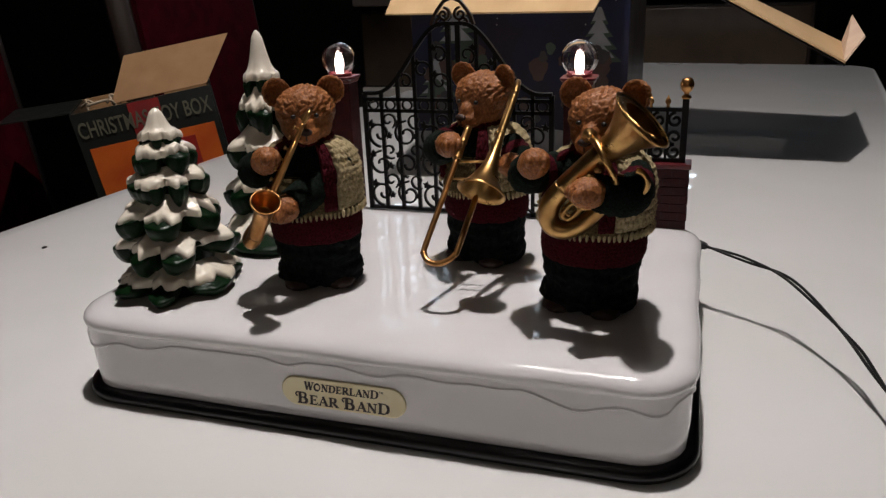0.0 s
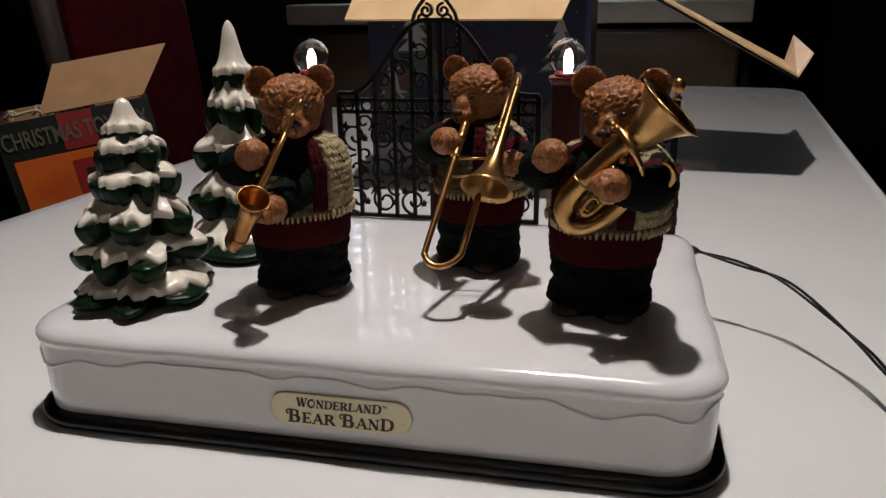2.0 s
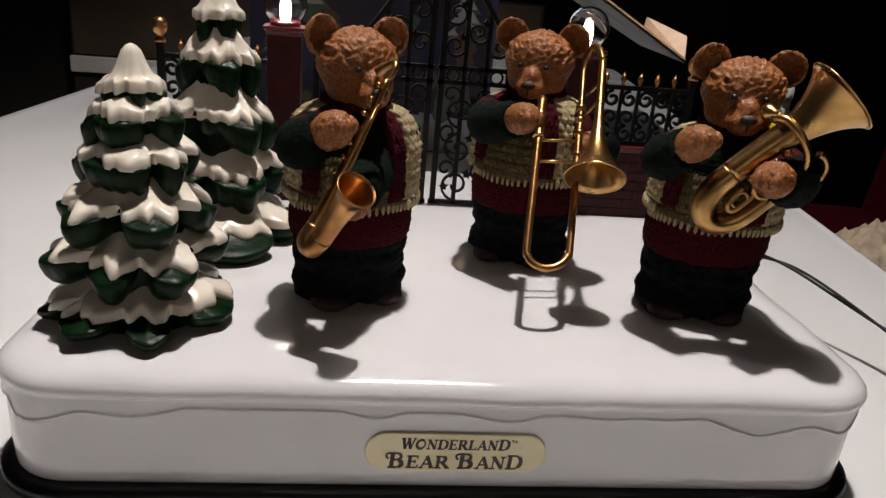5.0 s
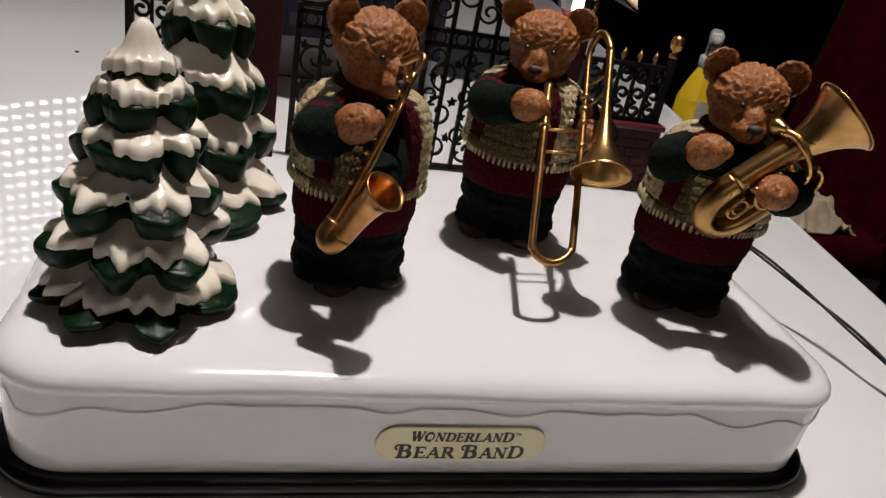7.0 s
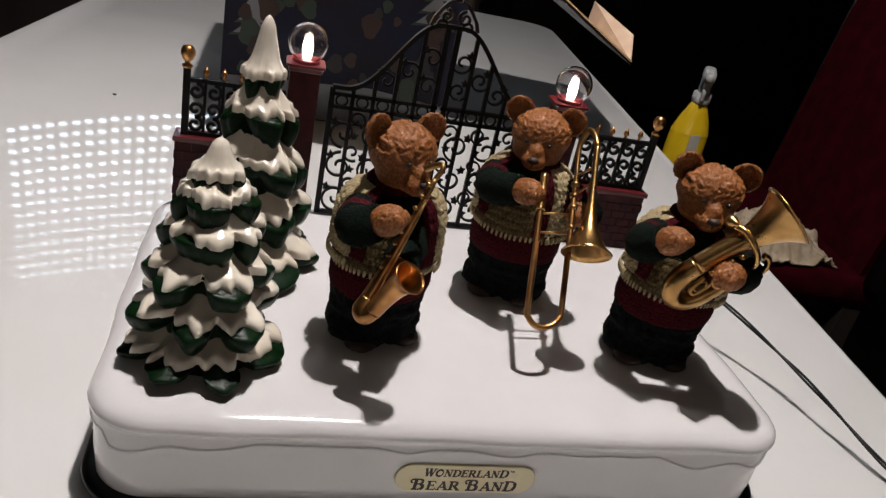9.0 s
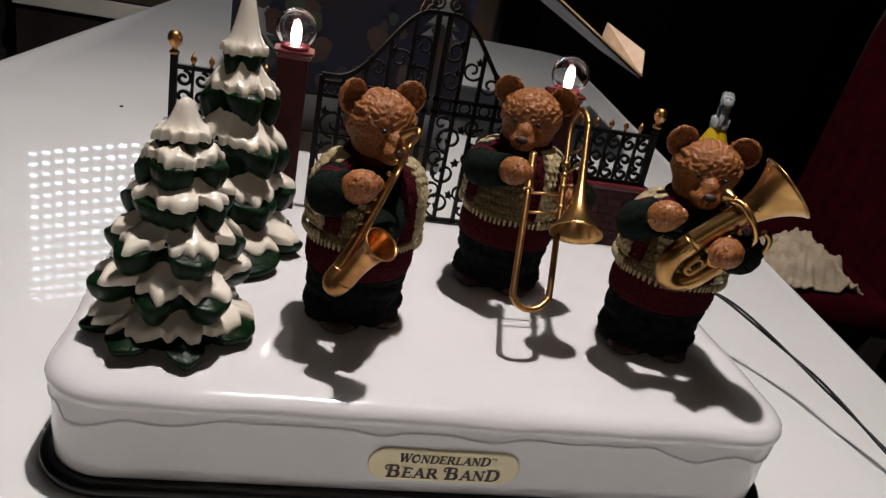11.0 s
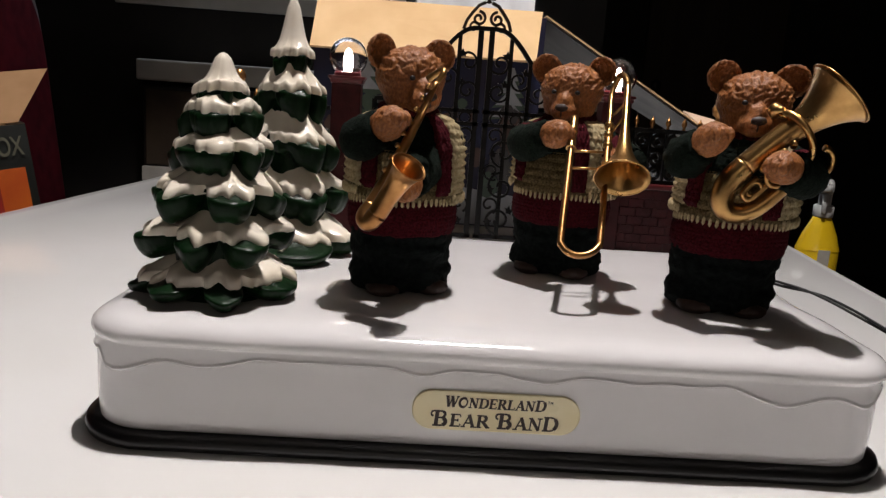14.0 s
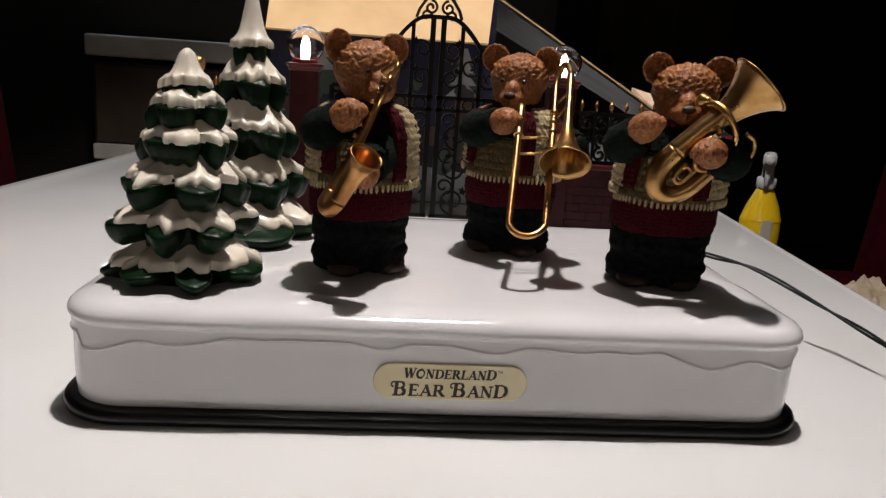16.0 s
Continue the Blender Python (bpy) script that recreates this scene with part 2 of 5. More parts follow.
def add_blob(bm, c, r, sub=3, rough=0.0, freq=300.0, rot=None, mi=0, stretch=(1, 1, 1)):
    """An ellipsoid with an uneven skin."""
    res = bmesh.ops.create_icosphere(bm, subdivisions=sub, radius=1.0)
    m = Matrix.Translation(c) @ (rot.to_4x4() if rot else Matrix.Identity(4))
    for v in res["verts"]:
        nrm = v.co.copy()
        p = m @ Vector((v.co.x * r[0], v.co.y * r[1], v.co.z * r[2]))
        if rough:
            q = Vector((p.x * stretch[0], p.y * stretch[1], p.z * stretch[2]))
            d = noise.noise(q * freq) + 0.5 * noise.noise(q * freq * 2.3)
            p += (m.to_3x3() @ nrm).normalized() * d * rough
        v.co = p
    for f in {f for v in res["verts"] for f in v.link_faces}:
        f.material_index = mi
    return res["verts"]


def rounded_ring(x0, x1, y0, y1, r, n=8):
    """Plan points of a rectangle with rounded corners, and their outward ways."""
    out = []
    for cx, cy, a0 in ((x1 - r, y0 + r, -90), (x1 - r, y1 - r, 0), (x0 + r, y1 - r, 90), (x0 + r, y0 + r, 180)):
        for k in range(n + 1):
            a = radians(a0 + 90 * k / n)
            out.append((Vector((cx + r * math.cos(a), cy + r * math.sin(a))), Vector((math.cos(a), math.sin(a)))))
    return out


def dense_ring(x0, x1, y0, y1, r, step):
    raw = rounded_ring(x0, x1, y0, y1, r, 10)
    out = []
    for (p, n), (q, m) in zip(raw, raw[1:] + raw[:1]):
        k = max(1, int((q - p).length / step))
        out += [(p.lerp(q, i / k), n.lerp(m, i / k).normalized()) for i in range(k)]
    return out


def loft(bm, ring, levels, top=True, bottom=True):
    """Levels of (outward offset, height), where either may be a function of the ring's point number."""
    rows = []
    for off, z in levels:
        rows.append([bm.verts.new((p.x + n.x * (off(i) if callable(off) else off), p.y + n.y * (off(i) if callable(off) else off), z(i) if callable(z) else z)) for i, (p, n) in enumerate(ring)])
    N = len(ring)
    for a, b in zip(rows, rows[1:]):
        for k in range(N):
            bm.faces.new((a[k], a[(k + 1) % N], b[(k + 1) % N], b[k]))
    if bottom:
        bm.faces.new(list(reversed(rows[0])))
    if top:
        bm.faces.new(rows[-1])
    return rows


def arc(cx, cy, rx, ry, a0, a1, n=10):
    return [(cx + rx * math.cos(radians(a0 + (a1 - a0) * k / n)), cy + ry * math.sin(radians(a0 + (a1 - a0) * k / n))) for k in range(n + 1)]


# strokes of serif capitals: advance, then (points, width)
TH, TN, SF = 0.24, 0.105, 0.09
SERIF_CAPS = {
    "W": (1.12, [([(0.08, 1), (0.32, 0)], TH), ([(0.32, 0), (0.54, 1)], TN), ([(0.50, 1), (0.74, 0)], TH), ([(0.74, 0), (0.98, 1)], TN), ([(-0.06, 0.97), (0.24, 0.97)], SF), ([(0.40, 0.97), (0.62, 0.97)], SF), ([(0.86, 0.97), (1.10, 0.97)], SF)]),
    "O": (0.98, [(arc(0.44, 0.5, 0.36, 0.46, 60, 300, 14), TH), (arc(0.44, 0.5, 0.36, 0.46, -60, 60, 10), 0.14)]),
    "N": (0.96, [([(0.16, 0), (0.16, 1)], TN), ([(0.14, 1), (0.74, 0.02)], TH), ([(0.74, 0), (0.74, 1)], TN), ([(0.0, 0.03), (0.32, 0.03)], SF), ([(0.0, 0.97), (0.24, 0.97)], SF), ([(0.58, 0.97), (0.9, 0.97)], SF)]),
    "D": (0.96, [([(0.20, 0), (0.20, 1)], TH), ([(0.02, 0.965), (0.45, 0.965)] + arc(0.45, 0.5, 0.36, 0.465, 90, 45, 4), TN), (arc(0.45, 0.5, 0.36, 0.465, 50, -50, 10), TH), (arc(0.45, 0.5, 0.36, 0.465, -45, -90, 4) + [(0.02, 0.035)], TN)]),
    "E": (0.82, [([(0.20, 0), (0.20, 1)], TH), ([(0.02, 0.965), (0.66, 0.965), (0.69, 0.78)], TN), ([(0.2, 0.52), (0.55, 0.52)], TN), ([(0.02, 0.035), (0.68, 0.035), (0.72, 0.24)], TN), ([(0.54, 0.42), (0.54, 0.62)], TN)]),
    "R": (0.94, [([(0.20, 0), (0.20, 1)], TH), ([(0.02, 0.965), (0.42, 0.965)] + arc(0.42, 0.74, 0.22, 0.225, 90, 50, 4), TN), (arc(0.42, 0.74, 0.22, 0.225, 60, -60, 8), TH), (arc(0.42, 0.74, 0.22, 0.225, -50, -90, 4) + [(0.2, 0.515)], TN), ([(0.42, 0.52), (0.80, 0.02)], TH), ([(0.02, 0.03), (0.40, 0.03)], SF), ([(0.70, 0.03), (0.95, 0.03)], SF)]),
    "L": (0.78, [([(0.20, 0), (0.20, 1)], TH), ([(0.02, 0.97), (0.40, 0.97)], SF), ([(0.02, 0.035), (0.66, 0.035), (0.70, 0.26)], TN)]),
    "A": (0.94, [([(0.12, 0), (0.46, 1)], TN), ([(0.42, 1), (0.78, 0)], TH), ([(0.22, 0.33), (0.64, 0.33)], TN), ([(-0.04, 0.03), (0.26, 0.03)], SF), ([(0.60, 0.03), (0.95, 0.03)], SF)]),
    "B": (0.92, [([(0.20, 0), (0.20, 1)], TH), ([(0.02, 0.965), (0.42, 0.965)] + arc(0.42, 0.75, 0.22, 0.215, 90, 50, 4), TN), (arc(0.42, 0.75, 0.21, 0.215, 60, -60, 8), 0.17), (arc(0.42, 0.75, 0.22, 0.215, -50, -90, 4) + [(0.2, 0.535)], TN),
                 (arc(0.44, 0.27, 0.27, 0.24, 80, 50, 3), TN), (arc(0.44, 0.27, 0.26, 0.24, 60, -60, 8), TH), (arc(0.44, 0.27, 0.27, 0.24, -50, -90, 4) + [(0.02, 0.03)], TN), (arc(0.02, 0.80, 0.14, 0.165, 90, 270, 8), TN)]),
    " ": (0.42, []),
}


def serif_line(text, heights, m, width, material, parent, slant=0.0):
    """A line of serif capitals as thin raised strokes; heights: one for each letter. m places the line's middle foot."""
    total = sum(SERIF_CAPS[c][0] * h for c, h in zip(text, heights))
    k, x = width / total, -width / 2
    for c, h in zip(text, heights):
        adv, strokes = SERIF_CAPS[c]
        if strokes:
            bm = bmesh.new()
            for n, (pts, w) in enumerate(strokes):
                P = [Vector((p[0] * k * h, p[1] * h, 0)) for p in pts]
                rows = []
                for i, p in enumerate(P):
                    d = (P[min(i + 1, len(P) - 1)] - P[max(i - 1, 0)]).normalized()
                    side = Vector((-d.y, d.x, 0)) * w * h * 0.5
                    rows.append([m @ Vector((x + (p + s * side).x + slant * (p + s * side).y, (p + s * side).y, z)) for s, z in ((-1, 0), (1, 0), (1, 0.00012 + 0.000012 * n), (-1, 0.00012 + 0.000012 * n))])
                rows = [[bm.verts.new(q) for q in r] for r in rows]
                for a, b in zip(rows, rows[1:]):
                    for q in range(4):
                        bm.faces.new((a[q], a[(q + 1) % 4], b[(q + 1) % 4], b[q]))
                bm.faces.new(rows[0])
                bm.faces.new(list(reversed(rows[-1])))
            part("letter", bm, material, parent, smooth=False)
        x += adv * k * h


def letters(text, size, m, material, parent, depth=0.0002, name="lettering", shear=0.0, width=None):
    """Raised letters of the built-in font as a mesh; m places the middle of the line, x along it and y up it."""
    cu = bpy.data.curves.new(name, "FONT")
    cu.body, cu.size, cu.extrude, cu.align_x, cu.shear = text, size, depth, "CENTER", shear
    cu.offset = size * 0.012
    tmp = new(name, cu)
    me = bpy.data.meshes.new_from_object(tmp.evaluated_get(bpy.context.evaluated_depsgraph_get()))
    bpy.data.objects.remove(tmp)
    off = origin_of(parent)
    xs = [v.co.x for v in me.vertices]
    k = width / (max(xs) - min(xs)) if width else 1.0
    for v in me.vertices:
        v.co = m @ Vector((v.co.x * k, v.co.y, v.co.z)) - off
    me.materials.clear()
    me.materials.append(material)
    ob = new(name, me)
    ob.parent = parent
    return ob


# ---- room ----
FLOOR_Z = -0.75
structure("floor", boxm((-2.6, -2.4, FLOOR_Z - 0.1), (2.9, 4.2, FLOOR_Z)), M_FLOOR, "dark wooden floor in an unlit room")
structure("ceiling", boxm((-2.6, -2.4, 1.70), (2.9, 4.2, 1.80)), M_CEIL, "plain painted ceiling in the dark")
WALL_Y, FAR_Y, JOG = 2.2, 4.0, 0.52
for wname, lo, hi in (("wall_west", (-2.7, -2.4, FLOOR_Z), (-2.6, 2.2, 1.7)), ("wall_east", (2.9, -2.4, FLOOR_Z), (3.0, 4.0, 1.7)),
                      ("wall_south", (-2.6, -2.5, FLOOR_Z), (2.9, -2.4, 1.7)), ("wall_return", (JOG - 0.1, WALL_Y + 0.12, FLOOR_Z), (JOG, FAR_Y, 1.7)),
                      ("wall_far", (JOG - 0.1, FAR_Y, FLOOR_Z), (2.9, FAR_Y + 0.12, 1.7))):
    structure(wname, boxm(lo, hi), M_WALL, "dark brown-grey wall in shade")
# the near part of the far wall, with an opening for the window
WX0, WX1, WZ0, WZ1 = -0.95, -0.16, 0.39, 1.36
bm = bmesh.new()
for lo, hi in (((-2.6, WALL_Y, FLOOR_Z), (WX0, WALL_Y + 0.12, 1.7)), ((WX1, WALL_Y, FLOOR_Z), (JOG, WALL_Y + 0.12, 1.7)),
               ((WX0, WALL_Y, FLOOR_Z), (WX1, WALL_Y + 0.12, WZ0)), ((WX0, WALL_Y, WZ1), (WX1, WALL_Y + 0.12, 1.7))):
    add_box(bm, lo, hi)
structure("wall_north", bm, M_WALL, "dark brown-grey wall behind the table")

win = base("window_1", (-0.555, WALL_Y, WZ0), "window with a lit perforated blind high on the far wall", "window", kind="structure")
bm = bmesh.new()
for lo, hi in (((WX0 - 0.05, WALL_Y - 0.02, WZ0 - 0.05), (WX1 + 0.05, WALL_Y - 0.002, WZ0)), ((WX0 - 0.05, WALL_Y - 0.02, WZ1), (WX1 + 0.05, WALL_Y - 0.002, WZ1 + 0.05)),
               ((WX0 - 0.05, WALL_Y - 0.02, WZ0), (WX0, WALL_Y - 0.002, WZ1)), ((WX1, WALL_Y - 0.02, WZ0), (WX1 + 0.05, WALL_Y - 0.002, WZ1))):
    add_box(bm, lo, hi, 0.003)
part("window_frame", bm, M_TRIM, win, smooth=False)
part("blind", boxm((WX0, WALL_Y + 0.002, WZ0), (WX1, WALL_Y + 0.007, WZ1)), M_SHADE, win, "dark window blind", False)
bm = bmesh.new()
# rows slope so that their reflection on the table fits the camera's view
for i in range(18):
    for j in range(15):
        x = WX0 + 0.012 + i * 0.0433 + random.uniform(-0.001, 0.001)
        z = 0.540 - 0.25 * (x + 0.72) + j * 0.0525 + random.uniform(-0.001, 0.001)
        add_box(bm, (x, WALL_Y - 0.004, z), (x + 0.022 + 0.004 * random.random(), WALL_Y + 0.0, z + 0.011 + 0.003 * random.random()))
tagged(part("blind_gap", bm, M_SLOT, win, "rows of small lit gaps in the blind", False), kind="stuff")

# second lit grid, unseen, added so the table mirrors dots right of the base
glow_grid = base("reflected_glow_grid", (0.10, WALL_Y, 0.29), "unseen lit grid added on the far wall for the table's reflection", "window", kind="structure")
part("blind", boxm((-0.10, WALL_Y - 0.012, 0.295), (0.30, WALL_Y - 0.002, 0.905)), M_SHADE, glow_grid, "dark window blind", False)
bm = bmesh.new()
for i in range(9):
    for j in range(11):
        x, z = -0.09 + i * 0.0433, 0.312 + j * 0.0525
        add_box(bm, (x, WALL_Y - 0.018, z), (x + 0.024, WALL_Y - 0.014, z + 0.013))
tagged(part("blind_gap", bm, M_SLOT, glow_grid, "rows of small lit gaps in the blind", False), kind="stuff")

# cabinet front on the far wall: pale rails with a dark panel between
cab = base("sideboard", (-0.25, WALL_Y - 0.2, FLOOR_Z), "dark glass-fronted sideboard with cream rails against the wall", "sideboard")
part("body", boxm((-0.86, WALL_Y - 0.18, FLOOR_Z), (0.46, WALL_Y - 0.002, 0.10), 0.004), M_DARKWOOD, cab, smooth=False)
part("top", boxm((-0.87, WALL_Y - 0.21, 0.115), (0.48, WALL_Y - 0.002, 0.175), 0.006), M_TRIM, cab, "cream painted top rail", False)
part("rail", boxm((-0.86, WALL_Y - 0.2, -0.18), (0.46, WALL_Y - 0.182, -0.135), 0.004), M_TRIM, cab, "cream painted rail", False)
for x in (-0.85, -0.19):
    part("panel", boxm((x, WALL_Y - 0.192, -0.13), (x + 0.64, WALL_Y - 0.183, 0.09), 0.003), M_GLASSDARK, cab, "smoked brown panel", False)

door = base("door_1", (1.52, FAR_Y - 0.01, FLOOR_Z), "brown panelled door, closed, in the dark", "door", kind="structure")
part("leaf", boxm((1.15, FAR_Y - 0.05, FLOOR_Z), (1.90, FAR_Y - 0.004, 1.28), 0.004), M_DOOR, door, smooth=False)
for x0 in (1.23, 1.56):
    for z0, z1 in ((-0.6, -0.1), (0.02, 1.15)):
        part("panel", boxm((x0, FAR_Y - 0.058, z0), (x0 + 0.26, FAR_Y - 0.046, z1), 0.005), M_DOOR, door, smooth=False)
for z in (-0.35, 0.28, 0.9):
    part("hinge", boxm((1.895, FAR_Y - 0.065, z), (1.925, FAR_Y - 0.045, z + 0.1), 0.003), M_DARKWOOD, door, "dark metal hinge", False)
part("door_knob", lathem([(0, 0), (0.012, 0), (0.012, 0.03), (0.028, 0.04), (0.028, 0.06), (0, 0.068)], at((1.21, FAR_Y - 0.05, 0.25), (0, -1, 0))), M_DARKWOOD, door, "dark round knob")

# unseen panel, added to go with the front fill
fill_panel = base("front_fill_panel", (0.05, -2.4, 0.78), "unseen glowing panel added behind the camera as front fill", "lamp")
part("back_plate", boxm((-0.70, -2.398, 0.40), (0.80, -2.37, 1.16), 0.006), M_TRIM, fill_panel, smooth=False)
part("diffuser", boxm((-0.66, -2.37, 0.44), (0.76, -2.345, 1.12), 0.006), glow("fill_panel_glow", (1.0, 0.95, 0.9), 0.15), fill_panel, "glowing diffuser", False)

# ---- table ----
TA = Matrix.Rotation(radians(-6.8), 4, "Z")
table = base("table", TA @ Vector((-0.084, 0.5, FLOOR_Z)), "glossy white laminate dining table with rounded corners", "table")
bm = bmesh.new()
ring = rounded_ring(-0.4995, 0.3315, -0.55, 1.53, 0.07, 10)
loft(bm, ring, [(-0.004, -0.032), (0, -0.029), (0, -0.004), (-0.0015, -0.001), (-0.004, 0.0)])
for v in bm.verts:
    v.co = TA @ v.co
part("tabletop", bm, M_TABLE, table)
for x, y in ((-0.42, -0.46), (0.25, -0.46), (-0.42, 1.43), (0.25, 1.43)):
    bm = boxm((x - 0.03, y - 0.03, FLOOR_Z), (x + 0.03, y + 0.03, -0.032), 0.006, TA)
    part("leg", bm, M_DARKWOOD, table, smooth=False)
# dark specks on the tabletop
for x, y in ((-0.2614, 0.5622), (-0.392, 0.2035)):
    bm = bmesh.new()
    add_blob(bm, (x, y, 0.0006), (0.0022, 0.0026, 0.0009), 2, 0.0004, 700)
    tagged(part("crumb", bm, M_EYE), "tiny dark crumb lying on the white table", "crumb", "crumbs on the table")

# ---- pendant lamp ----
lamp = base("pendant_lamp", LAMP + Vector((0, 0, 0.05)), "unseen pendant lamp over the table, its shade added to dim the room", "lamp")
# deep opaque shade, unseen, added to keep walls and ceiling dim
prof = [(0.210, -0.155), (0.20, -0.05), (0.12, 0.06), (0.03, 0.09), (0.0, 0.095), (0.0, 0.09), (0.028, 0.086), (0.118, 0.056), (0.197, -0.052), (0.207, -0.155), (0.210, -0.155)]
part("shade", lathem(prof, Matrix.Translation(LAMP), 40), M_SHADE, lamp)
part("cord", tubem([LAMP + Vector((0, 0, 0.09)), LAMP + Vector((0, 0, 0.30))], 0.004, 8, 2), M_CABLE, lamp)
# unseen glowing tubes, added to streak highlights along the base's front edge
for k in range(5):
    part("tube", boxm(LAMP + Vector((-0.150 + 0.08 * k, 0.055, -0.004)), LAMP + Vector((-0.115 + 0.08 * k, 0.067, 0.004)), 0.001), M_STRIP, lamp, "short glowing tube added for streaks on the base's edge")

# ---- the snowy base ----
TOP = 0.0535
stand = base("display_base", (0, 0.11, 0), "white glazed plastic display base with a snow-drip edge on black foot", "display base")
ring = dense_ring(-0.168, 0.168, 0.0, 0.222, 0.026, 0.003)
bm = bmesh.new()
loft(bm, ring, [(0.0015, 0.0), (0.0050, 0.0006), (0.0058, 0.0030), (0.0050, 0.0058), (0.0015, 0.0064)])
part("foot_rim", bm, M_RIM, stand, "black plastic foot rim")
bm = bmesh.new()
loft(bm, ring, [(-0.004, 0.0064), (-0.0012, 0.0065), (-0.0003, 0.0070), (0.0, 0.0080), (0.0004, 0.020), (0.0004, 0.038), (0.0004, 0.0402), (0.0002, 0.0405), (-0.0010, 0.0406), (-0.004, 0.0406)])
part("side_wall", bm, M_SHELL, stand)
NR = len(ring)


# how far the snow hangs down along the front, in millimetres, by place
FRONT_X = (-0.167, -0.152, -0.135, -0.119, -0.109, -0.095, -0.083, -0.068, -0.046, -0.030, -0.018, -0.003, 0.008, 0.020, 0.034, 0.058, 0.068, 0.081, 0.094, 0.105, 0.118, 0.136, 0.144, 0.152, 0.166)
FRONT_MM = (8.8, 10.3, 3.5, 6.3, 4.7, 0.6, 2.0, 0.8, 0.8, 5.0, 0.8, 0.6, 3.2, 5.2, 0.8, 3.0, 1.5, 2.6, 0.8, 5.5, 9.7, 3.8, 4.7, 9.4, 4.5)


def drip(i):
    p, n = ring[i]
    if n.y < -0.75:
        return max(0.0, float(np.mean([np.interp(p.x + d, FRONT_X, FRONT_MM) for d in (-0.003, 0, 0.003)])) / 8.5 - 0.16)
    s = i / NR * 2 * math.pi
    d = 0.42 + 0.26 * math.sin(15 * s + 1.1) + 0.24 * math.sin(23 * s + 2.0) + 0.2 * math.sin(37 * s + 0.6)
    return max(0.0, min(1.0, d))


def wave(i):
    s = i / NR * 2 * math.pi
    return 0.0005 * math.sin(7 * s) + 0.0004 * math.sin(16 * s + 1)


bm = bmesh.new()
loft(bm, ring, [(-0.0010, lambda i: 0.0395 - 0.0085 * drip(i)), (0.0004, lambda i: 0.0394 - 0.0085 * drip(i)), (0.0009, lambda i: 0.0394 - 0.0085 * drip(i)), (0.0014, lambda i: 0.0397 - 0.0083 * drip(i)), (0.0017, lambda i: 0.0402 - 0.0082 * drip(i)), (0.0012, lambda i: 0.0406 - 0.0079 * drip(i)), (0.0011, lambda i: 0.0412 - 0.0076 * drip(i)),
                (0.0011, 0.0421), (0.0011, 0.0428), (0.0012, 0.0433), (lambda i: 0.0017 + 0.6 * wave(i), 0.0438), (lambda i: 0.0023 + wave(i), 0.0447), (lambda i: 0.0025 + wave(i), 0.0463),
                (lambda i: 0.0018 + wave(i), 0.0483), (lambda i: -0.0002 + wave(i), 0.0503), (lambda i: -0.0036 + 2 * wave(i), 0.0519), (lambda i: -0.0090 + 3 * wave(i), 0.0530), (-0.0155, TOP - 0.0002), (-0.020, TOP - 0.00005), (-0.0245, TOP)], bottom=False)
part("snow_cap", bm, M_SHELL, stand, "white snow cap with dripping edge")
# plaque
plq = rounded_ring(-0.0342, 0.0343, 0.0149, 0.0317, 0.0082, 10)
bm = bmesh.new()
vs0 = [bm.verts.new((p.x, -0.0006, p.y)) for p, n in plq]
vs1 = [bm.verts.new((p.x, -0.0013, p.y)) for p, n in plq]
vs2 = [bm.verts.new((p.x - n.x * 0.0004, -0.0016, p.y - n.y * 0.0004)) for p, n in plq]
for a, b in ((vs0, vs1), (vs1, vs2)):
    for k in range(len(plq)):
        bm.faces.new((a[k], a[(k + 1) % len(plq)], b[(k + 1) % len(plq)], b[k]))
bm.faces.new(vs2)
plaque = part("plaque", bm, M_PLAQUE, stand, "cream oval name plate with dark letters", False)
plaque_m = Matrix.Translation((0, -0.0017, 0)) @ Matrix.Rotation(radians(90), 4, "X")
serif_line("WONDERLAND", [0.0047] + [0.0042] * 8 + [0.0047], Matrix.Translation((-0.0005, 0, 0.0250)) @ plaque_m, 0.0410, M_INK, plaque, 0.12)
serif_line("BEAR BAND", [0.0066, 0.0054, 0.0054, 0.0054, 0.006, 0.0066, 0.0054, 0.0054, 0.0062], Matrix.Translation((0.0, 0, 0.0166)) @ plaque_m, 0.0515, M_INK, plaque, 0.08)

for x0, strokes in ((0.0206, (((0, 1), (0.8, 1)), ((0.4, 0), (0.4, 1)))), (0.0218, (((0, 0), (0, 1)), ((0, 1), (0.4, 0.3)), ((0.4, 0.3), (0.8, 1)), ((0.8, 0), (0.8, 1))))):
    bm = bmesh.new()
    for (ax, az), (bx, bz) in strokes:
        add_tube(bm, [(x0 + ax * 0.0010, -0.0017, 0.0283 + az * 0.0011), (x0 + bx * 0.0010, -0.0017, 0.0283 + bz * 0.0011)], 0.00012, 4)
    part("letter", bm, M_INK, plaque, smooth=False)


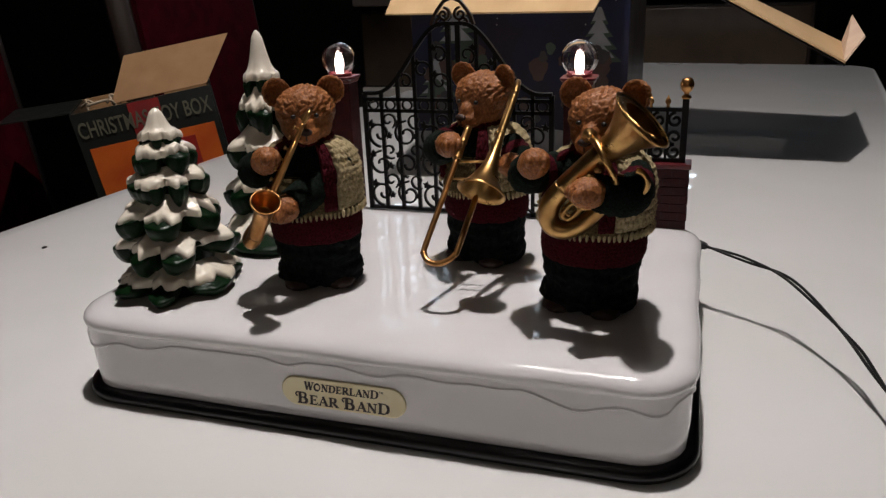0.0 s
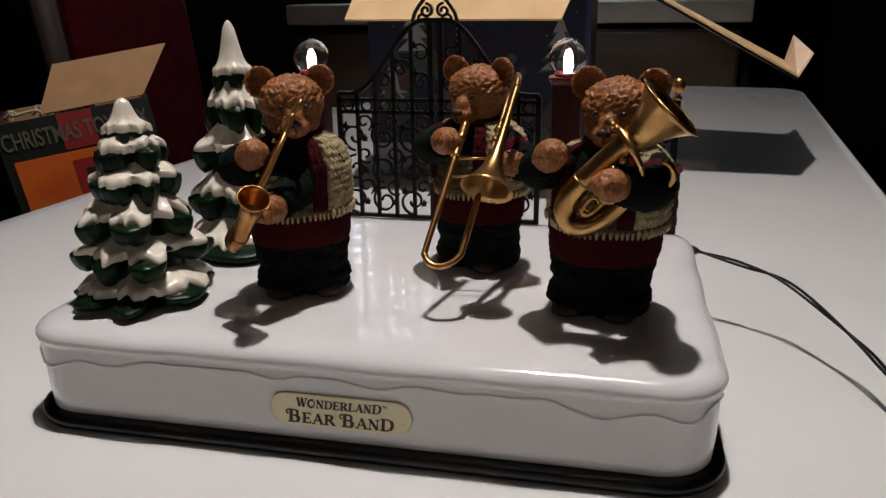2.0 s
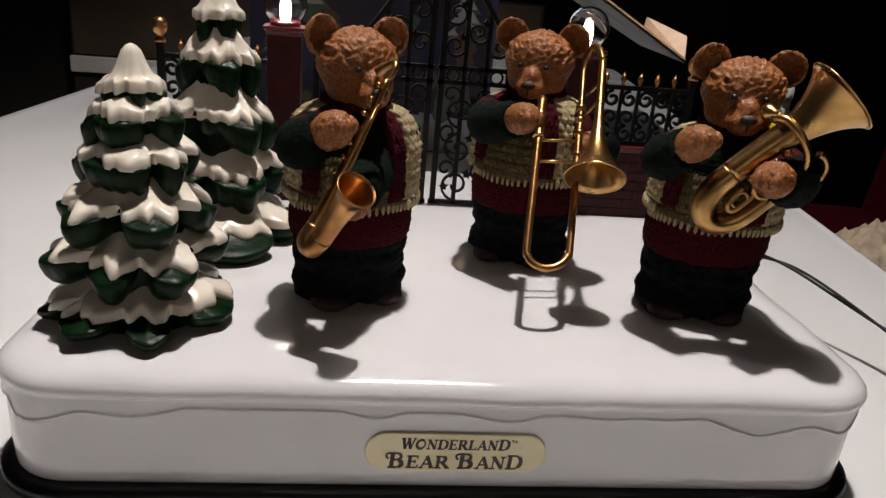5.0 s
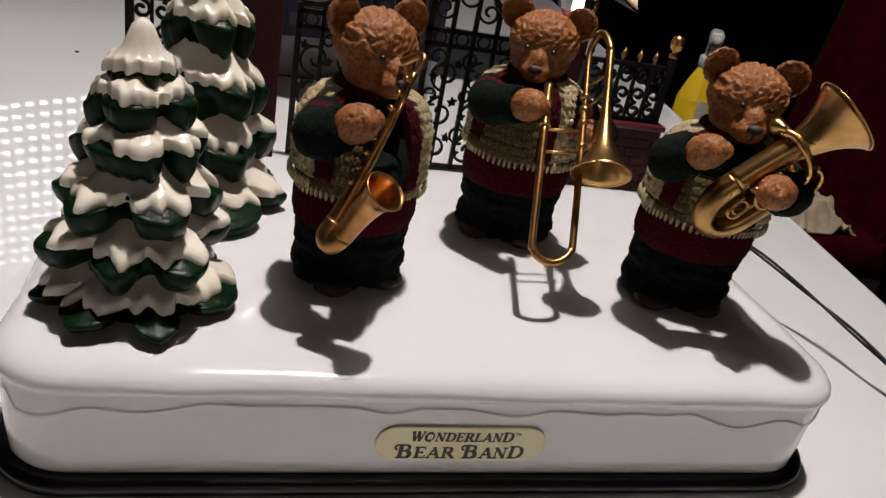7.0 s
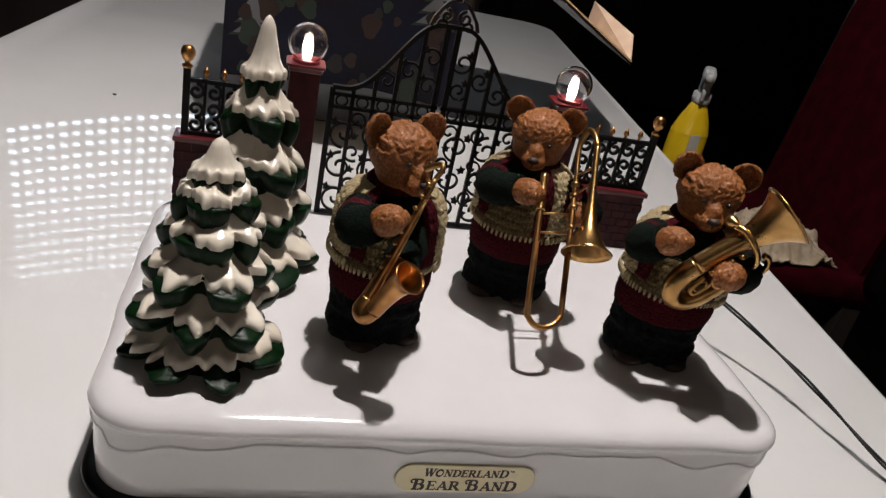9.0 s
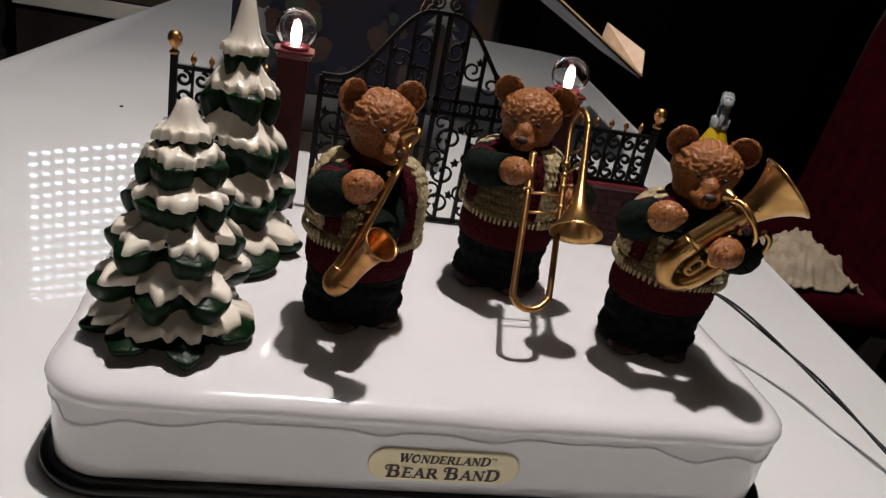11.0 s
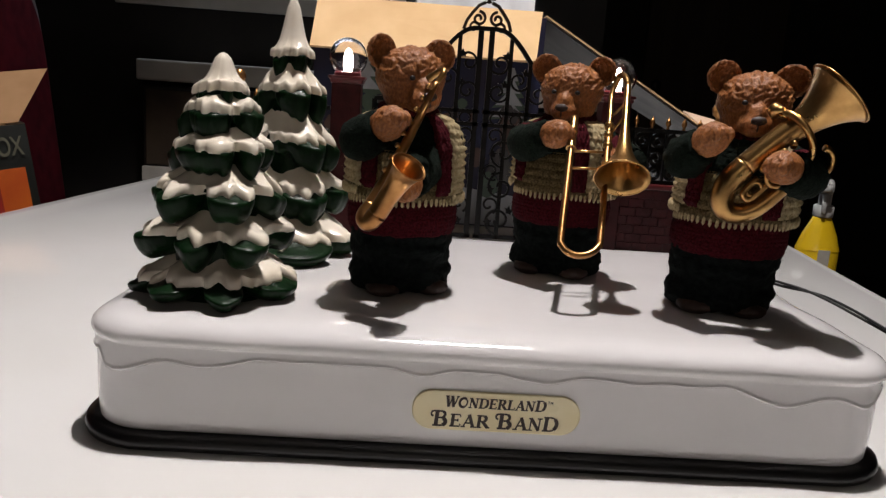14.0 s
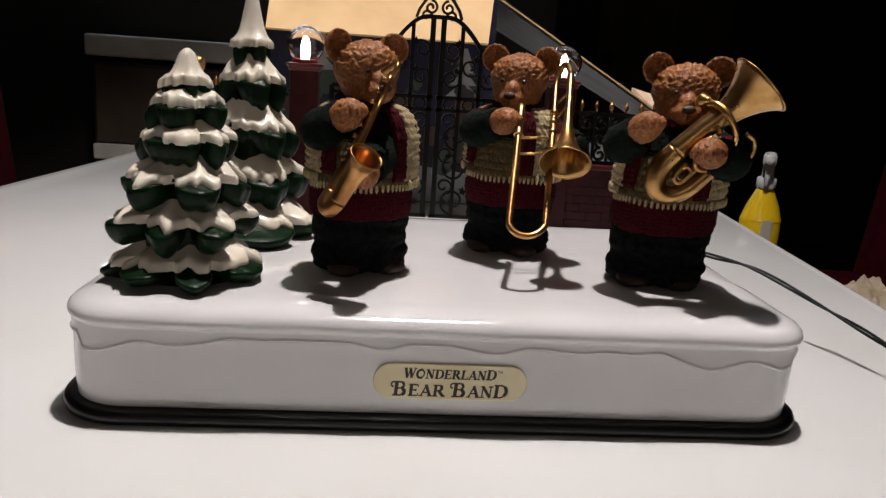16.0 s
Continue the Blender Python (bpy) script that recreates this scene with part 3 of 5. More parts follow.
# ---- glazed fir trees ----
def fir(name, cx, cy, height, radius, tiers, seed, label):
    rng = random.Random(seed)
    tree = base(name, (cx, cy, TOP), label, "tree", "snowy fir trees on the base")
    bm = lathem([(0, 0.0), (radius * 0.55, 0.0), (radius * 0.45, height * 0.3), (radius * 0.22, height * 0.65), (0.001, height * 0.80)], Matrix.Translation((cx, cy, TOP)), 20)
    part("trunk", bm, M_GREEN, tree)
    nt = 120
    cols = [2 * math.pi * q / nt for q in range(nt)]
    floors = (0.0, 0.15, 0.33, 0.505, 0.65, 0.775) if tiers == 6 else (0.0, 0.15, 0.345, 0.535, 0.70)

    def strips(bm, rr):
        for A, B in zip(rr, rr[1:]):
            for q in range(nt):
                bm.faces.new((A[q], A[(q + 1) % nt], B[(q + 1) % nt], B[q]))

    for k in range(tiers):
        f = k / (tiers - 1)
        last = k == tiers - 1
        R = radius * (1 - 0.71 * f) * (1 + 0.04 * rng.uniform(-1, 1))
        zb = TOP + 0.0006 + height * floors[k]
        gap = height * ((1.0 if last else floors[k + 1]) - floors[k])
        band = height * (0.075 if last else 0.100 if k else 0.060)
        ze = zb + band
        zt = TOP + height if last else zb + gap + height * 0.050
        rin = 0.0005 if last else R * 0.34
        lobes = (7, 6, 6, 5, 5, 4)[k] if tiers == 6 else (6, 6, 5, 5, 4)[k]
        ph = rng.uniform(0, 6.28)
        amp = [rng.uniform(0.78, 1.14) for _ in range(lobes)]
        lift = [rng.uniform(-0.0022, 0.0020) for _ in range(lobes)]

        def wave(a):
            u = ((a + ph) / (2 * math.pi) * lobes + 0.22 * math.sin(2 * a + ph * 3) + 0.12 * math.sin(3 * a + seed)) % lobes
            return int(u) % lobes, 0.5 - 0.5 * math.cos(2 * math.pi * u)

        def edge(a):
            i, w = wave(a)
            full = 1.24 * w / (w + 0.24)
            c = 1 - 2 * w
            rag = noise.noise(Vector((math.cos(a) * 8, math.sin(a) * 8, seed + k * 3.1)))
            return R * (1 - (0.50 - 0.12 * f) * (1 - full * amp[i]) + (0.010 if last else 0.022) * (3 * c - 4 * c ** 3)) + 0.0008 * rag

        def shape(a, rho):
            i, w = wave(a)
            rim = R * 0.80 * (1 - rho ** 3) + edge(a) * rho ** 3
            r = rin + (rim - rin) * rho
            if last:
                z = ze + (zt - ze) * (max(0.0, 1 - rho) ** 2.0 * 0.86 + 0.14 * max(0.0, 1 - rho * rho) ** 0.5 * max(0.0, 1 - 2.2 * rho))
            else:
                z = ze + (zt - ze) * max(0.0, 1 - rho) ** 1.45
            z += (0.0040 * math.sin(math.pi * min(1.0, rho * 0.92)) * (w - 0.25) * (0.2 if last else 1.0) + (0.0040 * (0.45 - w) * (0.3 if last else 1.0) + lift[i] * w) * rho ** 2)
            return r, z

        # green bough with a deep rounded ragged rim, closed below
        bm = bmesh.new()
        rr = []
        for rho in (0.05, 0.25, 0.45, 0.65, 0.82, 0.93):
            rr.append([bm.verts.new((cx + shape(a, rho)[0] * math.cos(a), cy + shape(a, rho)[0] * math.sin(a), shape(a, rho)[1] - 0.0004)) for a in cols])
        for wide, drop in ((1.0, 0.02), (1.012, 0.12), (1.005, 0.32), (0.965, 0.62), (0.905, 0.86), (0.82, 1.0), (0.50, 0.80), (0.28, 0.70)):
            row = []
            for a in cols:
                r, z = shape(a, 1.0)
                w = wave(a)[1]
                j = 0.42 + 0.72 * w / (w + 0.25) + 0.22 * noise.noise(Vector((math.cos(a) * 4, math.sin(a) * 4, k * 5.0 + seed)))
                row.append(bm.verts.new((cx + r * wide * math.cos(a), cy + r * wide * math.sin(a), max(TOP + 0.0002, z - drop * band * j))))
            rr.append(row)
        strips(bm, rr)
        bm.faces.new(rr[-1])
        bm.faces.new(list(reversed(rr[0])))
        bough = part("bough", bm, M_GREEN, tree)
        # thick snow that lies on the bough and ends in rounded tongues
        bm = bmesh.new()

        def reach(a):
            w = wave(a)[1]
            n1 = noise.noise(Vector((math.cos(a) * 2.6, math.sin(a) * 2.6, seed * 2.0 + k * 1.7)))
            n2 = noise.noise(Vector((math.cos(a) * 5.5, math.sin(a) * 5.5, seed + k)))
            return max(0.50, min(0.985, (0.84 if last else 0.86) + 0.05 * (1 - w) + (0.12 if last else 0.28) * n1 + (0.10 if last else 0.24) * n2))

        levels = [(0.05, 0.0006), (0.2, 0.0009), (0.35, 0.0012), (0.5, 0.0015), (0.66, 0.0020), (0.79, 0.0025), (0.88, 0.0030), (0.94, 0.0029), (0.975, 0.0022), (0.995, 0.0011), (1.0, 0.0), (0.985, -0.0010)]
        if last:
            levels = [(0.0, 0.0002), (0.03, 0.0002), (0.06, 0.0001), (0.10, 0.0003), (0.15, 0.0005)] + levels[1:]
        rr = []
        for s, up in levels:
            row = []
            for a in cols:
                r, z = shape(a, s * reach(a))
                r += 0.0008 if not last else 0.0022 * min(1.0, (s / 0.10)) ** 0.5
                row.append(bm.verts.new((cx + r * math.cos(a), cy + r * math.sin(a), z + up)))
            rr.append(row)
        strips(bm, rr)
        if last:
            bm.faces.new(list(reversed(rr[0])))
        part("snow", bm, M_SNOW, bough, "glazed white snow")
    return tree


fir("fir_tree", -0.124, 0.049, 0.1050, 0.0405, 6, 3, "small glazed ceramic fir tree with thick white snow")
fir("fir_tree", -0.110, 0.141, 0.1385, 0.0440, 5, 8, "tall glazed ceramic fir tree with thick white snow")


# ---- gate, pillars, walls and fences ----
GY = 0.2105
gate = base("gate", (0, GY, TOP), "black wrought-iron style double gate with scrolls and crest", "gate")


def flat(pts, w, t, y=GY):
    """A flat strip that follows points (x, z) in the gate's plane, w wide, t thick."""
    bm = bmesh.new()
    P = [Vector((p[0], 0, p[1])) for p in pts]
    rows = []
    for i, p in enumerate(P):
        d = (P[min(i + 1, len(P) - 1)] - P[max(i - 1, 0)]).normalized()
        n = Vector((-d.z, 0, d.x))
        ww = (w[i] if isinstance(w, list) else w) / 2
        rows.append([bm.verts.new((p.x + n.x * s * ww, y + q * t / 2, p.z + n.z * s * ww)) for s, q in ((-1, -1), (1, -1), (1, 1), (-1, 1))])
    for a, b in zip(rows, rows[1:]):
        for k in range(4):
            bm.faces.new((a[k], a[(k + 1) % 4], b[(k + 1) % 4], b[k]))
    bm.faces.new(list(reversed(rows[0])))
    bm.faces.new(rows[-1])
    return bm


def spiral(cx, cz, r, start, turns, hand=1, n=22):
    return [(cx + r * (1 - 0.78 * k / n) * math.cos(start + hand * turns * 2 * math.pi * k / n), cz + r * (1 - 0.78 * k / n) * math.sin(start + hand * turns * 2 * math.pi * k / n)) for k in range(n + 1)]


def rail_z(x):
    """Height of the gate's swept top rail."""
    u = min(1.0, abs(x) / 0.0687)
    s = 0.5 + 0.5 * math.cos(math.pi * min(1, max(0, (u - 0.10) / 0.80)))
    return 0.1415 + 0.0475 * s ** 1.15


def leaflet(x, z, ang, size, parent):
    pts = [(0, -0.5), (0.28, -0.2), (0.62, -0.18), (0.36, 0.06), (0.42, 0.5), (0.0, 0.26), (-0.42, 0.5), (-0.36, 0.06), (-0.62, -0.18), (-0.28, -0.2)]
    bm = bmesh.new()
    c, s = math.cos(ang), math.sin(ang)
    lay = [[bm.verts.new((x + size * (c * a - s * b), GY + dy, z + size * (s * a + c * b))) for a, b in pts] for dy in (-0.0014, 0.0008)]
    bm.faces.new(lay[0])
    bm.faces.new(list(reversed(lay[1])))
    for k in range(len(pts)):
        q = (k + 1) % len(pts)
        bm.faces.new((lay[0][k], lay[0][q], lay[1][q], lay[1][k]))
    part("leaf", bm, M_IRON, parent, smooth=False)


xs = [0.0035 + 0.0130 * k for k in range(6)]
for sgn in (-1, 1):
    for k, x in enumerate(xs):
        w = 0.0034 if k in (0, 5) else 0.0025
        part("bar", flat([(sgn * x, TOP + 0.001), (sgn * x, rail_z(x) - 0.0004)], w, 0.0026), M_IRON, gate, smooth=False)
    part("top_rail", flat([(sgn * 0.0687 * k / 30, rail_z(0.0687 * k / 30)) for k in range(31)], 0.0026, 0.0040), M_IRON, gate, smooth=False)
    for z in (TOP + 0.0022, 0.1290, 0.1372):
        part("cross_rail", flat([(sgn * 0.001, z), (sgn * 0.0690, z)], 0.0024, 0.0030, GY + 0.0002), M_IRON, gate, smooth=False)
    # rings between the two cross rails
    for k in range(5):
        x = sgn * (xs[k] + 0.0065)
        part("scroll", flat([(x + 0.0036 * math.cos(a), 0.1331 + 0.0034 * math.sin(a)) for a in np.linspace(0, 2 * math.pi, 19)], 0.0011, 0.0020, GY + 0.0006), M_IRON, gate, smooth=False)
    # tall S scrolls winding across the bars
    for row, z0 in enumerate((0.0605, 0.0830, 0.1055)):
        for col in range(3):
            x = sgn * (0.0150 + 0.0205 * col)
            h = 1 if (row + col) % 2 else -1
            part("scroll", flat(spiral(x + sgn * 0.002, z0 + 0.0065, 0.0098, radians(90 * h), 1.25, h), 0.0015, 0.0022, GY - 0.0006), M_IRON, gate, smooth=False)
            part("scroll", flat(spiral(x - sgn * 0.005, z0 + 0.0165, 0.0062, radians(-60), 1.1, -h), 0.0013, 0.0022, GY - 0.0004), M_IRON, gate, smooth=False)
            leaflet(x + sgn * 0.0085, z0 + 0.0135, 0.8 * h, 0.0052, gate)
            leaflet(x - sgn * 0.0050, z0 + 0.0050, -0.7 * h, 0.0046, gate)
    # scrolls under the swept rail
    for x, z, r, h in ((0.010, 0.168, 0.0072, 1), (0.023, 0.158, 0.0068, -1), (0.036, 0.150, 0.0062, 1), (0.010, 0.150, 0.0066, -1)):
        part("scroll", flat(spiral(sgn * x, z, r, radians(200 if h > 0 else -20), 1.2, h * sgn), 0.0014, 0.0022, GY - 0.0005), M_IRON, gate, smooth=False)
        leaflet(sgn * (x + 0.004), z + 0.005, 0.6 * h * sgn, 0.0048, gate)
    # crest scrolls
    part("crest_scroll", flat([(sgn * 0.0150, 0.1880), (sgn * 0.0132, 0.1935), (sgn * 0.0098, 0.1985), (sgn * 0.0060, 0.2030), (sgn * 0.0020, 0.2048)], 0.0019, 0.0032), M_CREST, gate, smooth=False)
    part("crest_scroll", flat(spiral(sgn * 0.0058, 0.1948, 0.0046, radians(90), 1.35, sgn), 0.0016, 0.0030), M_CREST, gate, smooth=False)
    part("crest_scroll", flat(spiral(sgn * 0.0085, 0.1895, 0.0036, radians(180 if sgn > 0 else 0), 1.1, -sgn), 0.0015, 0.0030), M_CREST, gate, smooth=False)
bm = bmesh.new()
add_lathe(bm, [(0, 0), (0.0022, 0.0008), (0.0010, 0.0022), (0.0021, 0.0040), (0.0012, 0.0056), (0.0004, 0.0072), (0, 0.0076)], Matrix.Translation((0, GY, 0.2040)), 12)
add_box(bm, (-0.0040, GY - 0.0012, 0.2062), (0.0040, GY + 0.0012, 0.2078), 0.0004)
part("finial", bm, M_CREST, gate, "small bronzed cross finial")


def globe_lamp(sgn):
    x = sgn * 0.0865
    pil = base("gate_pillar", (x, GY, TOP), "dark red square gate pillar with flared cap", "pillar", "pillars beside the gate")
    part("shaft", boxm((x - 0.0092, GY - 0.0070, TOP - 0.0002), (x + 0.0092, GY + 0.0095, 0.1500), 0.0006), M_BRICK, pil, smooth=False)
    bm = bmesh.new()
    loft(bm, rounded_ring(x - 0.0092, x + 0.0092, GY - 0.0070, GY + 0.0095, 0.001, 3), [(0.0, 0.1488), (0.0010, 0.1494), (0.0014, 0.1512), (0.0026, 0.1522), (0.0026, 0.1536), (-0.001, 0.1540)])
    part("cap", bm, M_LAMPRED, pil, "glossy red pillar cap", False)
    lam = base("globe_lamp", (x, GY, 0.1540), "clear globe lamp with a glowing bulb on a red cap", "lamp", "globe lamps on the pillars")
    m = Matrix.Translation((x, GY, 0.1655))
    part("collar", lathem([(0, -0.0118), (0.0085, -0.0118), (0.0085, -0.0096), (0.0060, -0.0088), (0, -0.0088)], m, 24), M_LAMPRED, lam, "red lamp collar")
    g = part("globe", lathem(ball_profile(0.0121, 18, -0.80)[::1] + [], m, 32), M_GLOBE, lam, "clear faceted globe")
    gi = part("inner_globe", lathem(ball_profile(0.0112, 18, -0.80), m, 32), M_GLOBE, lam)
    for f in gi.data.polygons:
        f.flip()
    g.visible_shadow = gi.visible_shadow = False
    b = part("bulb", lathem([(0.0, -0.0090), (0.0026, -0.0088), (0.0032, -0.0050), (0.0030, 0.0000), (0.0018, 0.0040), (0.0, 0.0056)], m, 16), M_BULB, lam, "small glowing bulb")
    return lam


globe_lamp(-1)
globe_lamp(1)


def low_wall(sgn):
    x0, x1 = sorted((sgn * 0.0965, sgn * 0.1600))
    wall = base("garden_wall", (sgn * 0.128, GY, TOP), "low dark red brick garden wall beside the gate", "wall", "brick walls beside the gate")
    part("core", boxm((x0, GY - 0.0042, TOP - 0.0002), (x1, GY + 0.0085, 0.0950)), M_MORTAR, wall, smooth=False)
    part("coping", boxm((x0 - 0.0012, GY - 0.0068, 0.0948), (x1 + 0.0012, GY + 0.0105, 0.0982), 0.0007), M_LAMPRED, wall, "red coping", False)
    courses, hgt = 7, (0.0945 - TOP) / 7
    for c in range(courses):
        n = 6
        L = (x1 - x0) / n
        for k in range(n + (c % 2)):
            a = x0 + (k - 0.5 * (c % 2)) * L
            b = min(x1 + 0.0004, a + L - 0.0005)
            a = max(x0 - 0.0004, a)
            if b - a > 0.001:
                part("brick", boxm((a, GY - 0.0049, TOP + c * hgt), (b, GY + 0.0092, TOP + (c + 1) * hgt - 0.0005)), M_BRICK, wall, smooth=False)
    fence = base("fence", (sgn * 0.128, GY, 0.0982), "black openwork fence panel with gilt spear tips", "fence", "fence panels on the garden walls")
    part("rail", flat([(sgn * 0.0965, 0.0995), (sgn * 0.157, 0.0995)], 0.0026, 0.0030), M_IRON, fence, smooth=False)
    part("rail", flat([(sgn * 0.0965, 0.1330), (sgn * 0.157, 0.1330)], 0.0026, 0.0034), M_IRON, fence, smooth=False)
    part("post", boxm((sgn * 0.1550 - 0.0021, GY - 0.0021, 0.0982), (sgn * 0.1550 + 0.0021, GY + 0.0021, 0.1400), 0.0003), M_IRON, fence, smooth=False)
    bm = lathem([(0, 0.1398), (0.0030, 0.1400), (0.0030, 0.1418), (0.0016, 0.1424), (0.0018, 0.1440), (0.0033, 0.1452), (0.0043, 0.1480), (0.0043, 0.1500), (0.0030, 0.1528), (0.0, 0.1538)], Matrix.Translation((sgn * 0.1550, GY, 0)), 18)
    part("ball_finial", bm, M_BRASSDARK, fence, "antique gold ball finial")
    for k in range(5):
        x = sgn * (0.1020 + 0.0105 * k)
        part("bar", flat([(x, 0.0995), (x, 0.1345)], 0.0017, 0.0022), M_IRON, fence, smooth=False)
        part("spear_tip", lathem([(0, 0.1340), (0.0013, 0.1342), (0.0008, 0.1358), (0.0019, 0.1376), (0.0016, 0.1392), (0, 0.1425)], Matrix.Translation((x, GY, 0)), 10), M_BRASSDARK, fence, "gilt spear tip")
        xm = x + sgn * 0.00525
        for z, h in ((0.1052, 1), (0.1150, -1), (0.1262, 1)):
            part("scroll", flat(spiral(xm, z, 0.0050, radians(90 * h), 1.2, h * sgn), 0.0019, 0.0024), M_IRON, fence, smooth=False)


low_wall(-1)
low_wall(1)


# ---- bears ----
FUR, DARK, EYE, PANTS, SLEEVE, BURG, CREAM, TWEED = range(8)
BEAR_MATS = [M_FUR, M_FURDARK, M_EYE, M_PANTS, M_SLEEVE, M_BURG, M_CREAM, M_TWEED]


def sculpt(bm, parts, centre, sub, mi, m, fur=0.0005, k=260.0):
    """One skin over several ellipsoids (centre, radii), melted together, with strands that run back from the nose."""
    res = bmesh.ops.create_icosphere(bm, subdivisions=sub, radius=1.0)
    ways = np.array([v.co.normalized()[:] for v in res["verts"]])
    cs, rs = np.array([p[0] for p in parts]), np.array([p[1] for p in parts])
    lo, hi = np.zeros(len(ways)), np.full(len(ways), 0.05)
    for _ in range(26):
        mid = (lo + hi) / 2
        pts = np.array(centre) + ways * mid[:, None]
        q = (pts[:, None, :] - cs[None]) / rs[None]
        n = np.linalg.norm(q, axis=2)
        d = (n - 1) * n / np.maximum(1e-9, np.linalg.norm(q / rs[None], axis=2))
        s = -np.log(np.exp(-k * 10 * d).sum(1)) / (k * 10)
        lo, hi = np.where(s < 0, mid, lo), np.where(s < 0, hi, mid)
    for v, w, r in zip(res["verts"], ways, lo):
        p = Vector(centre) + Vector(w) * r
        phi, dist = math.atan2(p.x, p.z), (p - Vector((0, -0.021, 0))).length
        strand = noise.noise(Vector((math.cos(phi) * 9, math.sin(phi) * 9, dist * 230 + 1.3 * math.sin(phi * 9))))
        fine = noise.noise(Vector((math.cos(phi) * 22, math.sin(phi) * 22, dist * 420)))
        curl = noise.noise(Vector((p.x * 330, p.y * 330 + 2.0 * noise.noise(p * 260), p.z * 620)))
        crown = max(0.0, min(1.0, 0.35 + p.z * 120)) * max(0.25, min(1.0, (p.y + 0.019) * 90))
        p += Vector(w) * fur * (0.25 + crown) * (0.5 * strand + 0.35 * fine + 1.2 * curl)
        v.co = m @ p
    for f in {f for v in res["verts"] for f in v.link_faces}:
        f.material_index = mi


rng_bear = random.Random(11)
# half widths of a dressed bear by height: (height, sideways, fore and aft)
PANTS_FORM = ((0.0015, 0.0215, 0.0178), (0.0040, 0.0246, 0.0206), (0.0090, 0.0258, 0.0216), (0.0140, 0.0238, 0.0204), (0.0200, 0.0248, 0.0210), (0.0270, 0.0252, 0.0214), (0.0330, 0.0250, 0.0212))
SWEATER_FORM = ((0.0285, 0.0240, 0.0208), (0.0300, 0.0258, 0.0222), (0.0340, 0.0268, 0.0232), (0.0400, 0.0268, 0.0232), (0.0500, 0.0252, 0.0220))
VEST_FORM = ((0.0450, 0.0256, 0.0222), (0.0465, 0.0266, 0.0232), (0.0530, 0.0258, 0.0228), (0.0600, 0.0244, 0.0216), (0.0680, 0.0222, 0.0192))
CHEST_FORM = ((0.0640, 0.0226, 0.0196), (0.0720, 0.0218, 0.0184), (0.0790, 0.0188, 0.0160), (0.0850, 0.0140, 0.0125), (0.0890, 0.0100, 0.0095))


def cloth_skin(bm, form, mi, bulge, rows, a0=-math.pi, a1=math.pi, proud=0.0, seg=132, edge=0.0):
    """A knitted skin round an upright body between two bearings (0: straight ahead), raised by bulge(bearing, height)."""
    hs = [f[0] for f in form]
    zs = np.linspace(hs[0], hs[-1], rows)
    whole = a1 - a0 > 6.2
    n = seg if whole else seg + 1
    grid = []
    for r, z in enumerate(zs):
        rx, ry = np.interp(z, hs, [f[1] for f in form]), np.interp(z, hs, [f[2] for f in form])
        line = []
        for k in range(n):
            a = a0 + (a1 - a0) * k / seg
            d = proud + bulge(a, z)
            if edge:
                u, v = min(k, seg - k) / seg * 2, min(r, rows - 1 - r) / (rows - 1) * 2
                d -= (proud + edge) * max(0.0, 1 - min(u / 0.16, v / 0.22)) ** 2
            line.append(bm.verts.new(((rx + d) * math.sin(a), -(ry + d) * math.cos(a), z)))
        grid.append(line)
    for p, q in zip(grid, grid[1:]):
        for k in range(seg):
            f = bm.faces.new((p[k], p[(k + 1) % n], q[(k + 1) % n], q[k]))
            f.material_index = mi


def stitches(pitch, row, depth, fuzz):
    """Rows of crochet loops, each row set off by half a loop, with woolly unevenness."""
    def bulge(a, z):
        r = z / row
        off = 0.5 * (int(math.floor(r)) % 2)
        loop = abs(math.sin(math.pi * (a * 0.024 / pitch + off))) * abs(math.sin(math.pi * r)) ** 0.7
        q = Vector((math.sin(a) * 0.024, math.cos(a) * 0.024, z))
        return depth * (loop - 0.4) + fuzz * (noise.noise(q * 420) + 0.6 * noise.noise(q * 1100))
    return bulge


def baggy(a, z):
    """Folds of baggy trousers with a cleft between the legs."""
    q = Vector((math.sin(a) * 0.024, math.cos(a) * 0.024, z))
    cleft = 0.0042 * max(0.0, 1 - z / 0.024) * (math.exp(-(a / 0.16) ** 2) + math.exp(-((abs(a) - math.pi) / 0.16) ** 2))
    return 0.0016 * noise.noise(Vector((q.x * 90, q.y * 90, z * 210))) + 0.0006 * noise.noise(q * 500) + 0.0004 * noise.noise(q * 1300) - cleft


